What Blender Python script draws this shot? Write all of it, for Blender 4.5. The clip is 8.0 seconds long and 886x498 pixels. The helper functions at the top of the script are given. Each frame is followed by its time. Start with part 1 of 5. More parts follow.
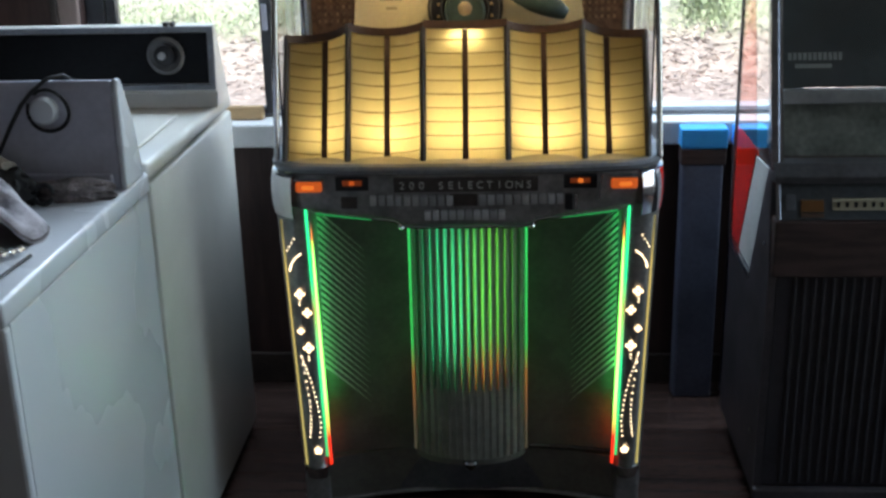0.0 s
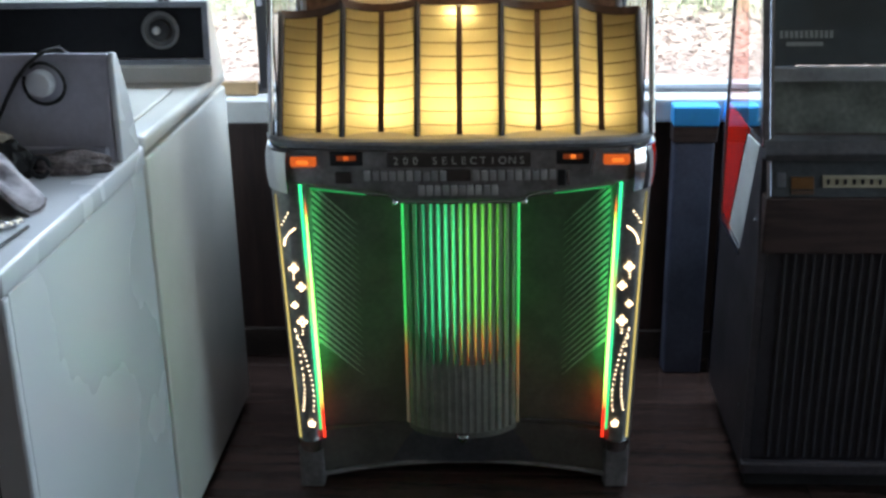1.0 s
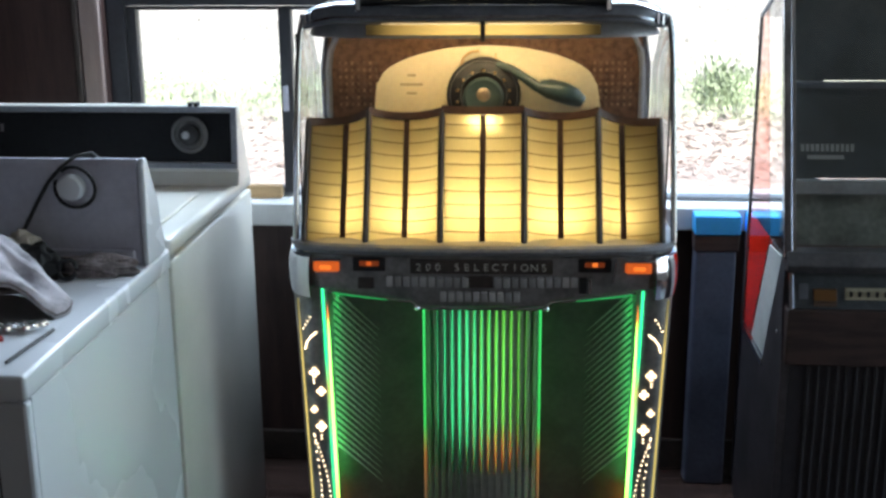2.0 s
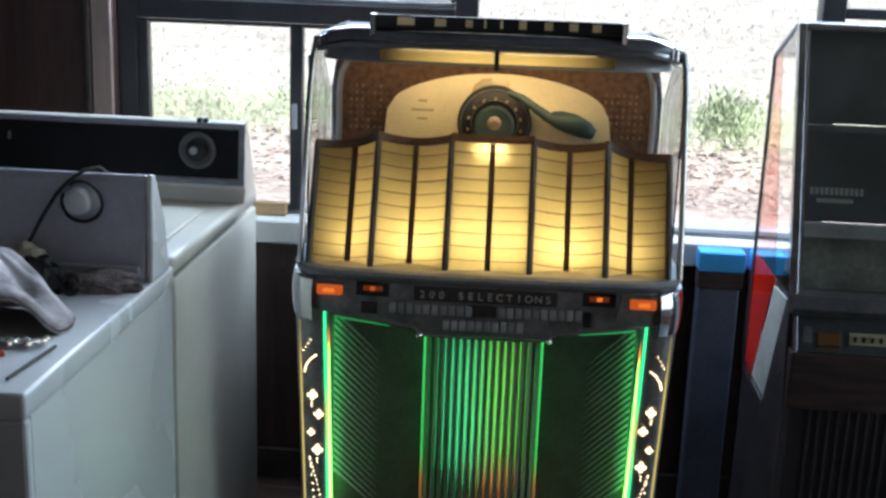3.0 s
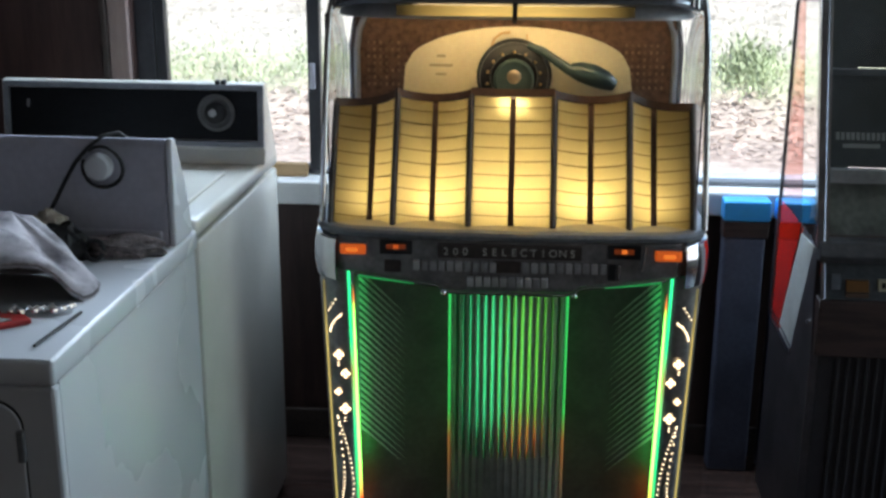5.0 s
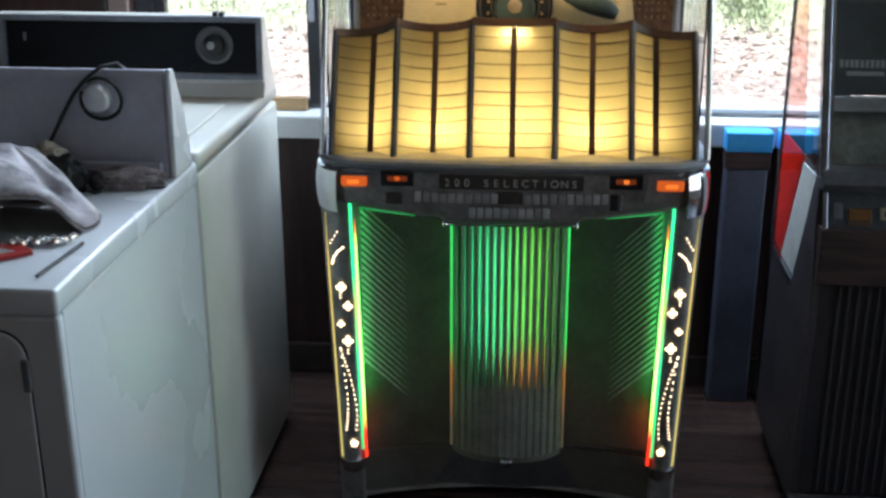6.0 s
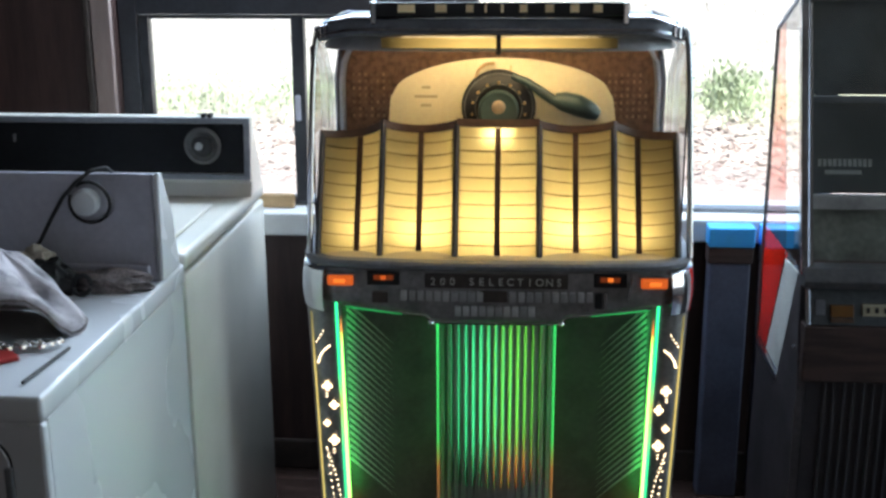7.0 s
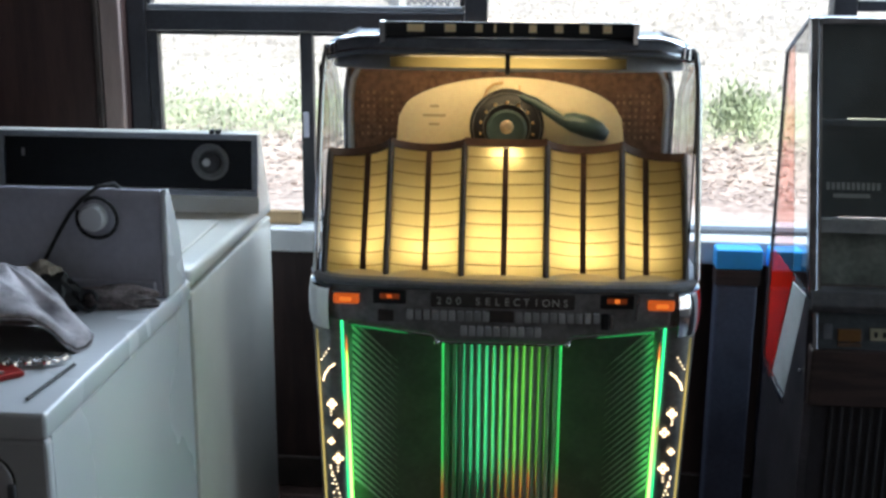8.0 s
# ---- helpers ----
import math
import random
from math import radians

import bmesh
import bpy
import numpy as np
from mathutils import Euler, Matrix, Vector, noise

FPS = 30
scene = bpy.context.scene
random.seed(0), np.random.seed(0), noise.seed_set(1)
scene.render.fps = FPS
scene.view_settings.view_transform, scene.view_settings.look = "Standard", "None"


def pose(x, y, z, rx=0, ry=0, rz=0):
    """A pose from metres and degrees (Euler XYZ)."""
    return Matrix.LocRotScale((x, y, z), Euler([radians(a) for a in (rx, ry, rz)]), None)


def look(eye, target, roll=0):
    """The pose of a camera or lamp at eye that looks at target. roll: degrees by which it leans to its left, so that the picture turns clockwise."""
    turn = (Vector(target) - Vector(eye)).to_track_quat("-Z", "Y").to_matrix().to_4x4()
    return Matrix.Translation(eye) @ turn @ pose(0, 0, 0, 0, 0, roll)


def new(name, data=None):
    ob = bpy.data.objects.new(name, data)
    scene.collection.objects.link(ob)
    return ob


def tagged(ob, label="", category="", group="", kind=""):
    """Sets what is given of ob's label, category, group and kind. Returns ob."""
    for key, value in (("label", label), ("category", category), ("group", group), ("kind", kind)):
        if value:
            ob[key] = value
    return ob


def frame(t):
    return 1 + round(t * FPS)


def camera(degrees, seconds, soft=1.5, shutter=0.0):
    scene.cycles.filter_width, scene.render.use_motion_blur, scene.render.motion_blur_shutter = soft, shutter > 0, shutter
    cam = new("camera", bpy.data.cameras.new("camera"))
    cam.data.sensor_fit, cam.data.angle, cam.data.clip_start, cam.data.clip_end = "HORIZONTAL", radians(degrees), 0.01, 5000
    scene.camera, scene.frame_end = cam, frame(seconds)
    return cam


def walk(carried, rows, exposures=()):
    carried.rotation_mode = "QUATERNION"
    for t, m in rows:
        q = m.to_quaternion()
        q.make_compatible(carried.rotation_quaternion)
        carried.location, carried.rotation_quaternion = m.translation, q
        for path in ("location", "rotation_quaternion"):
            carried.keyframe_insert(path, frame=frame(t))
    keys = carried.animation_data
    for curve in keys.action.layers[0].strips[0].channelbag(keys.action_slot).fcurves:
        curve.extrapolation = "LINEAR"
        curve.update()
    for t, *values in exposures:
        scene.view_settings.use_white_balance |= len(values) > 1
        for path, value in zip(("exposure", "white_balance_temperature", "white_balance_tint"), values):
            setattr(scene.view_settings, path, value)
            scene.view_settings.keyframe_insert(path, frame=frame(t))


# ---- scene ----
cam = camera(41.7, 8.0, soft=2.8)
PATH = [
    (0, (0.099, -2.323, 1.495), (-0.027, -0.438, 0.839), -1.4),
    (0.5, (0.093, -2.338, 1.494), (-0.047, -0.457, 0.827), -0.5),
    (1, (0.096, -2.345, 1.492), (-0.015, -0.471, 0.803), -1.0),
    (1.2, (0.095, -2.348, 1.494), (-0.073, -0.474, 0.838), -1.5),
    (1.3, (0.095, -2.35, 1.497), (-0.084, -0.474, 0.846), -1.8),
    (1.4, (0.095, -2.352, 1.504), (-0.075, -0.455, 0.948), -2.1),
    (1.5, (0.094, -2.354, 1.51), (-0.089, -0.439, 0.962), -2.3),
    (1.7, (0.092, -2.353, 1.505), (-0.066, -0.432, 0.971), -1.1),
    (2.8, (0.083, -2.331, 1.533), (-0.055, -0.405, 1.013), 0.7),
    (3, (0.068, -2.331, 1.532), (-0.07, -0.4, 1.03), 2.1),
    (3.5, (0.058, -2.328, 1.536), (-0.116, -0.406, 1.011), 1.0),
    (4, (0.067, -2.329, 1.548), (-0.081, -0.394, 1.068), 0.0),
    (4.5, (0.068, -2.323, 1.541), (-0.096, -0.396, 1.031), -0.0),
    (5, (0.067, -2.32, 1.527), (-0.107, -0.412, 0.954), 0.3),
    (5.2, (0.062, -2.323, 1.516), (-0.108, -0.423, 0.916), 0.4),
    (6.3, (0.065, -2.321, 1.502), (-0.107, -0.447, 0.825), -0.2),
    (6.5, (0.064, -2.328, 1.495), (-0.109, -0.448, 0.836), -0.1),
    (7, (0.068, -2.328, 1.537), (-0.085, -0.405, 1.008), -0.2),
    (7.5, (0.066, -2.325, 1.545), (-0.082, -0.396, 1.04), 0.6),
    (8, (0.065, -2.322, 1.543), (-0.098, -0.393, 1.04), 0.4),
]
EXPOSURES = [(0.0, 0.82), (0.5, 1.02), (1.0, 1.17), (1.5, 1.26), (2.8, 0.88), (3.5, 0.77), (4.5, 0.74), (5.2, 0.82), (6.3, 1.18), (7.0, 1.18), (7.5, 0.95), (8.0, 0.83)]
walk(cam, [(t, look(e, g, r)) for t, e, g, r in PATH], EXPOSURES)

# ---- light ----
world = bpy.data.worlds.new("world")
scene.world = world
world.use_nodes = True
wn = world.node_tree
sky = wn.nodes.new("ShaderNodeTexSky")
sky.sky_type = "NISHITA"
sky.sun_disc = False
sky.sun_elevation = radians(48)
sky.sun_rotation = radians(153)
wn.links.new(sky.outputs[0], wn.nodes["Background"].inputs[0])
wn.nodes["Background"].inputs[1].default_value = 0.15
sun = new("sun", bpy.data.lights.new("sun", "SUN"))
sun.data.energy, sun.data.angle, sun.data.color = 4.5, radians(2), (1, 0.96, 0.9)
sun.matrix_world = look((3, -6, 8), (0, 0, 0))


def area(name, at, target, sx, sy, watts, colour):
    ob = new(name, bpy.data.lights.new(name, "AREA"))
    ob.data.shape, ob.data.size, ob.data.size_y = "RECTANGLE", sx, sy
    ob.data.energy, ob.data.color = watts, colour
    ob.matrix_world = look(at, target)
    return ob


# daylight in the upper part of the window and in the opening of the side wall
area("window_daylight", (0.3, 0.8, 1.93), (0.3, -0.5, 0.5), 2.4, 0.6, 38, (0.66, 0.82, 1.0))
area("side_daylight", (2.92, -0.15, 1.35), (-1.0, -0.15, 0.8), 1.0, 1.8, 8.0, (0.66, 0.9, 0.95))
# weak warm fill, added before the closed wall behind the camera
area("room_fill", (0.6, -4.55, 1.3), (0.0, 0.0, 0.9), 1.6, 1.8, 1.2, (1.0, 0.88, 0.8))


# ---- materials ----
def rgba(c):
    return (c[0], c[1], c[2], 1)


def material(name, colour, rough=0.5, metal=0.0, vary=0.12, scale=8.0, grain=90.0, bump=0.03, coat=0.0, tint=None, stretch=(1, 1, 1), glass=0.0, random_value=0.0, island=0.0):
    m = bpy.data.materials.new(name)
    m.use_nodes = True
    t = m.node_tree
    p = t.nodes["Principled BSDF"]
    co = t.nodes.new("ShaderNodeTexCoord")
    mp = t.nodes.new("ShaderNodeMapping")
    mp.inputs["Scale"].default_value = stretch
    t.links.new(co.outputs["Object"], mp.inputs[0])
    big = t.nodes.new("ShaderNodeTexNoise")
    big.inputs["Scale"].default_value, big.inputs["Detail"].default_value = scale, 4
    fine = t.nodes.new("ShaderNodeTexNoise")
    fine.inputs["Scale"].default_value, fine.inputs["Detail"].default_value = grain, 3
    for n in (big, fine):
        t.links.new(mp.outputs[0], n.inputs["Vector"])
    mix = t.nodes.new("ShaderNodeMix")
    mix.data_type = "RGBA"
    other = tint or tuple(min(1, c * (1 - 2.2 * vary)) for c in colour)
    mix.inputs["A"].default_value, mix.inputs["B"].default_value = rgba(colour), rgba(other)
    ramp = t.nodes.new("ShaderNodeMapRange")
    ramp.interpolation_type = "SMOOTHSTEP"
    ramp.inputs["From Min"].default_value, ramp.inputs["From Max"].default_value = 0.38, 0.68
    t.links.new(big.outputs["Fac"], ramp.inputs["Value"])
    t.links.new(ramp.outputs[0], mix.inputs["Factor"])
    mix2 = t.nodes.new("ShaderNodeMix")
    mix2.data_type, mix2.blend_type = "RGBA", "OVERLAY"
    mix2.inputs["Factor"].default_value = min(1, 2.5 * vary)
    t.links.new(mix.outputs["Result"], mix2.inputs["A"])
    t.links.new(fine.outputs["Fac"], mix2.inputs["B"])
    last = mix2.outputs["Result"]
    if random_value or island:
        info = t.nodes.new("ShaderNodeNewGeometry" if island else "ShaderNodeObjectInfo")
        hsv = t.nodes.new("ShaderNodeHueSaturation")
        mr = t.nodes.new("ShaderNodeMapRange")
        spread = island or random_value
        mr.inputs["To Min"].default_value, mr.inputs["To Max"].default_value = 1 - spread, 1 + spread
        t.links.new(info.outputs["Random Per Island" if island else "Random"], mr.inputs["Value"])
        t.links.new(mr.outputs[0], hsv.inputs["Value"])
        t.links.new(last, hsv.inputs["Color"])
        last = hsv.outputs[0]
    t.links.new(last, p.inputs["Base Color"])
    rr = t.nodes.new("ShaderNodeMapRange")
    rr.inputs["To Min"].default_value, rr.inputs["To Max"].default_value = max(0.02, rough * 0.75), min(1, rough * 1.3)
    t.links.new(big.outputs["Fac"], rr.inputs["Value"])
    t.links.new(rr.outputs[0], p.inputs["Roughness"])
    p.inputs["Metallic"].default_value = metal
    p.inputs["Coat Weight"].default_value = coat
    p.inputs["Coat Roughness"].default_value = 0.08
    p.inputs["Transmission Weight"].default_value = glass
    if bump:
        b = t.nodes.new("ShaderNodeBump")
        b.inputs["Strength"].default_value, b.inputs["Distance"].default_value = bump * 4, 0.002
        t.links.new(fine.outputs["Fac"], b.inputs["Height"])
        t.links.new(b.outputs[0], p.inputs["Normal"])
    return m


def glass(name, colour, rough=0.0):
    m = bpy.data.materials.new(name)
    m.use_nodes = True
    p = m.node_tree.nodes["Principled BSDF"]
    p.inputs["Base Color"].default_value = rgba(colour)
    p.inputs["Roughness"].default_value, p.inputs["Transmission Weight"].default_value = rough, 1.0
    p.inputs["IOR"].default_value = 1.45
    return m


def glow(name, stops, strength, axis=2, span=0.0):
    """An emissive material whose colour changes along one axis: stops of (place, colour); span: its reach to both
    sides.
    """
    m = bpy.data.materials.new(name)
    m.use_nodes = True
    t = m.node_tree
    p = t.nodes["Principled BSDF"]
    co = t.nodes.new("ShaderNodeTexCoord")
    sep = t.nodes.new("ShaderNodeSeparateXYZ")
    t.links.new(co.outputs["Object"], sep.inputs[0])
    ramp = t.nodes.new("ShaderNodeValToRGB")
    while len(ramp.color_ramp.elements) < len(stops):
        ramp.color_ramp.elements.new(0.5)
    for e, (z, c) in zip(ramp.color_ramp.elements, stops):
        e.position, e.color = z, rgba(c)
    place = sep.outputs[axis]
    if span:
        mr = t.nodes.new("ShaderNodeMapRange")
        mr.inputs["From Min"].default_value, mr.inputs["From Max"].default_value = -span, span
        t.links.new(place, mr.inputs["Value"])
        place = mr.outputs[0]
    t.links.new(place, ramp.inputs[0])
    t.links.new(ramp.outputs[0], p.inputs["Emission Color"])
    t.links.new(ramp.outputs[0], p.inputs["Base Color"])
    p.inputs["Emission Strength"].default_value = strength
    return m


def translucent(name, colour, share=0.8, vary=0.1):
    m = bpy.data.materials.new(name)
    m.use_nodes = True
    t = m.node_tree
    out = t.nodes["Material Output"]
    tr = t.nodes.new("ShaderNodeBsdfTranslucent")
    di = t.nodes.new("ShaderNodeBsdfDiffuse")
    no = t.nodes.new("ShaderNodeTexNoise")
    no.inputs["Scale"].default_value = 30
    mx = t.nodes.new("ShaderNodeMix")
    mx.data_type = "RGBA"
    mx.inputs["A"].default_value, mx.inputs["B"].default_value = rgba(colour), rgba([c * (1 - vary) for c in colour])
    t.links.new(no.outputs["Fac"], mx.inputs["Factor"])
    ms = t.nodes.new("ShaderNodeMixShader")
    ms.inputs[0].default_value = 1 - share
    for n in (tr, di):
        t.links.new(mx.outputs["Result"], n.inputs["Color"])
    t.links.new(tr.outputs[0], ms.inputs[1])
    t.links.new(di.outputs[0], ms.inputs[2])
    t.links.new(ms.outputs[0], out.inputs["Surface"])
    return m


M_ENAMEL = material("white_enamel", (0.65, 0.67, 0.7), 0.27, vary=0.008, scale=1.8, grain=160, bump=0.006)
M_CREAM = material("cream_enamel", (0.75, 0.74, 0.68), 0.16, vary=0.05, scale=3, grain=160, bump=0.006)
M_FACE = material("black_face", (0.006, 0.006, 0.007), 0.45, vary=0.2, bump=0.01)
M_FACE.node_tree.nodes["Principled BSDF"].inputs["Specular IOR Level"].default_value = 0.15
M_SEAM = material("dark_seam", (0.03, 0.03, 0.03), 0.7)
M_BLACK = material("black_panel", (0.008, 0.008, 0.009), 0.5, vary=0.2, bump=0.01)
M_GREYPLASTIC = material("grey_plastic", (0.5, 0.5, 0.58), 0.4, vary=0.06)
M_CHROME = material("chrome", (0.62, 0.63, 0.65), 0.16, 1.0, vary=0.08, scale=12, bump=0.008)
M_SOFTCHROME = material("soft_chrome", (0.8, 0.82, 0.86), 0.09, 1.0, vary=0.08, scale=12, bump=0.008)
M_DARKCHROME = material("tarnished_chrome", (0.42, 0.42, 0.45), 0.24, 1.0, vary=0.16, scale=14, bump=0.02)
M_COLUMN = material("clear_plastic_over_metal", (0.4, 0.41, 0.4), 0.38, 0.75, vary=0.15, scale=14, bump=0.02)
M_GREYMETAL = material("grey_hood_metal", (0.14, 0.15, 0.175), 0.45, 0.3, vary=0.12, scale=10)
M_REFLECTOR = material("reflector_metal", (0.42, 0.42, 0.43), 0.4, 0.5, vary=0.1)
M_BELT = material("belt_dark_metal", (0.26, 0.245, 0.245), 0.38, 0.45, vary=0.15, scale=20)
M_BROWNPLASTIC = material("smoky_plastic", (0.125, 0.115, 0.098), 0.45, vary=0.12, scale=15)
M_FLUTE = material("smoky_fluted_plastic", (0.21, 0.2, 0.17), 0.45, vary=0.1, scale=15)
M_RIB = material("lit_rib_plastic", (0.72, 0.75, 0.62), 0.35, vary=0.1, scale=20)
M_CABINET = material("dark_cabinet", (0.055, 0.04, 0.034), 0.45, vary=0.2)
M_BROWNTRIM = material("brown_trim", (0.1, 0.05, 0.028), 0.5, vary=0.15)
M_CANE = material("woven_brown", (0.24, 0.125, 0.07), 0.65, vary=0.2, scale=60, grain=400, bump=0.2)
M_BRASS = material("brass", (0.75, 0.5, 0.24), 0.3, 0.9, vary=0.1)
M_STUD = material("weave_stud", (0.36, 0.21, 0.12), 0.45, 0.3, vary=0.1, random_value=0.4)
M_TANPRINT = material("tan_print", (0.42, 0.34, 0.2), 0.6)
M_RINGGREY = material("dial_ring", (0.15, 0.15, 0.15), 0.4, 0.4, vary=0.1)
M_HUB = material("dull_brass", (0.3, 0.23, 0.16), 0.4, 0.6, vary=0.1)
M_ARCH = material("cream_arch", (0.72, 0.62, 0.4), 0.45, vary=0.06, scale=6)
M_TEAL = material("teal_enamel", (0.04, 0.068, 0.066), 0.35, vary=0.1)
M_GOLD = material("gold_paint", (1.0, 0.78, 0.45), 0.4, vary=0.08)
M_BUTTON = material("grey_button", (0.44, 0.42, 0.42), 0.4, vary=0.1, random_value=0.25)
M_LETTER = material("cream_letter", (0.55, 0.53, 0.48), 0.5, vary=0.05)
M_WALL = material("brown_panelling", (0.062, 0.032, 0.028), 0.55, vary=0.18, scale=3, grain=30, stretch=(6, 6, 0.5), bump=0.05)
M_PLASTER = material("dull_plaster", (0.35, 0.31, 0.28), 0.85, vary=0.1, scale=2)
M_TAN = material("tan_architrave", (0.3, 0.22, 0.2), 0.55, vary=0.08, stretch=(5, 5, 0.4))
M_ALU = material("dark_aluminium", (0.035, 0.035, 0.042), 0.42, 0.3, vary=0.12)
M_RAIL = material("grey_rail", (0.22, 0.23, 0.25), 0.45, 0.4, vary=0.1)
M_SILL = material("white_sill", (0.84, 0.85, 0.85), 0.45, vary=0.06)
M_FLOOR = material("dark_floor_board", (0.052, 0.031, 0.026), 0.24, vary=0.2, scale=3, grain=40, stretch=(0.6, 8, 8), random_value=0.2)
M_TIMBER = material("raw_pine", (0.55, 0.36, 0.18), 0.6, vary=0.12, stretch=(1, 10, 10))
M_BLUE = material("blue_plastic", (0.05, 0.42, 0.95), 0.4, vary=0.06, coat=0.2)
M_NAVY = material("navy_plastic", (0.1, 0.11, 0.165), 0.4, vary=0.12)
M_LEDGE = material("dark_ledge", (0.1, 0.1, 0.11), 0.4, 0.3, vary=0.15)
M_PHONO = material("black_laminate", (0.07, 0.06, 0.067), 0.38, vary=0.2, scale=5, bump=0.01)
M_WOODPANEL = material("dark_wood_panel", (0.065, 0.038, 0.034), 0.5, vary=0.2, stretch=(1, 8, 8))
M_GREYCARD = material("grey_card", (0.5, 0.52, 0.5), 0.7, vary=0.08)
M_GREENGREY = material("grey_green_panel", (0.2, 0.21, 0.19), 0.5, vary=0.25, scale=9)
M_SLATE = material("slate_blue_panel", (0.06, 0.07, 0.08), 0.4, vary=0.2)
M_FELT = material("grey_felt", (0.54, 0.5, 0.53), 0.95, vary=0.3, scale=22, grain=700, bump=0.3)
M_LINING = material("brown_lining", (0.05, 0.03, 0.028), 0.9, vary=0.2)
M_RAG = material("grey_rag", (0.32, 0.27, 0.27), 0.95, vary=0.3, scale=30, grain=260, bump=0.4)
M_BEIGE = material("beige_cloth", (0.5, 0.44, 0.36), 0.95, vary=0.2, scale=30, bump=0.3)
M_RUBBER = material("black_rubber", (0.015, 0.015, 0.016), 0.55, vary=0.15)
M_REDCARD = material("red_card", (0.5, 0.035, 0.03), 0.5, vary=0.08)
M_SILVER = material("silver", (0.8, 0.8, 0.8), 0.15, 1.0, vary=0.05)
M_REDPLASTIC = material("amber_plastic", (0.17, 0.07, 0.015), 0.35, vary=0.1)
M_IVORY = material("ivory_label", (0.42, 0.38, 0.27), 0.5, vary=0.06)
M_LEAF = material("weed_leaf", (0.46, 0.56, 0.35), 0.6, vary=0.2, scale=3, island=0.35)
M_LITTER = material("dry_leaf", (0.58, 0.49, 0.45), 0.8, vary=0.15, scale=4, island=0.3)
M_STRAW = material("dry_straw", (0.54, 0.51, 0.44), 0.8, vary=0.12, scale=3, island=0.15)
M_STRIP = translucent("paper_title_strip", (0.9, 0.8, 0.46), 0.85, 0.1)
M_STRIPRAIL = translucent("brown_strip_rail", (0.4, 0.27, 0.105), 0.85, 0.1)
M_LENS = translucent("clear_ribbed_plastic", (0.22, 0.24, 0.205), 0.97, 0.05)
M_REDPANEL = translucent("red_panel", (0.95, 0.09, 0.045), 0.45, 0.15)
M_GRILLE = material("grille_black", (0.028, 0.024, 0.029), 0.6, vary=0.15)
M_GLASS = glass("clear_glass", (0.98, 0.99, 0.98))
M_REDGLASS = glass("red_glass", (0.88, 0.42, 0.36))
M_TUBE_IN = glow("green_tube", [(0.0, (0.22, 0.007, 0.002)), (0.21, (0.26, 0.01, 0.004)), (0.25, (0.25, 0.25, 0.04)), (0.32, (0.2, 0.9, 0.1)), (0.66, (0.22, 0.9, 0.1)), (0.695, (0.3, 0.09, 0.015)), (0.728, (0.16, 0.06, 0.012)), (0.736, (0.01, 0.13, 0.04))], 3.2)
M_TUBE_OUT = glow("green_sleeve", [(0.0, (0.02, 0.25, 0.05)), (0.4, (0.02, 0.6, 0.2)), (0.53, (0.22, 0.2, 0.06)), (0.6, (0.02, 0.7, 0.22)), (0.7, (0.03, 0.8, 0.25))], 1.2)
# edges of clear plastic: the light they carry is given as their own emission
M_EDGE = glow("yellow_edge", [(0.0, (0.5, 0.42, 0.14)), (0.6, (0.6, 0.46, 0.14)), (0.72, (0.2, 0.17, 0.07))], 0.55)
M_EDGE_GREEN = glow("green_edge", [(0.0, (0.05, 0.055, 0.04)), (0.22, (0.08, 0.065, 0.04)), (0.36, (0.3, 0.12, 0.03)), (0.43, (0.05, 0.55, 0.1)), (0.7, (0.05, 0.7, 0.15))], 0.5)
# green light of the tubes on the belt's lip, put in as emission
M_LIPLIGHT = glow("lip_tube_light", [(0.0, (0.03, 0.4, 0.1)), (1.0, (0.03, 0.4, 0.1))], 0.3)
M_STAR = glow("lit_blossom", [(0.0, (1, 0.72, 0.42)), (1.0, (1, 0.85, 0.62))], 2.2)
M_LAMP = glow("orange_lamp", [(0.0, (0.5, 0.085, 0.012)), (1.0, (0.5, 0.085, 0.012))], 0.5)
M_LAMPHOT = glow("hot_orange", [(0.0, (1, 0.26, 0.03)), (1.0, (1, 0.22, 0.03))], 0.42)
M_LAMPDIM = glow("dim_orange_lamp", [(0.0, (0.2, 0.035, 0.006)), (1.0, (0.2, 0.035, 0.006))], 0.25)
# the light's fall-off towards both ends is written into these stops
M_TOPTUBE = glow("warm_tube", [(0.0, (0.03, 0.02, 0.006)), (0.12, (0.2, 0.13, 0.035)), (0.35, (0.5, 0.34, 0.1)), (0.65, (0.5, 0.34, 0.1)), (0.88, (0.2, 0.13, 0.035)), (1.0, (0.03, 0.02, 0.006))], 0.75, axis=0, span=0.235)


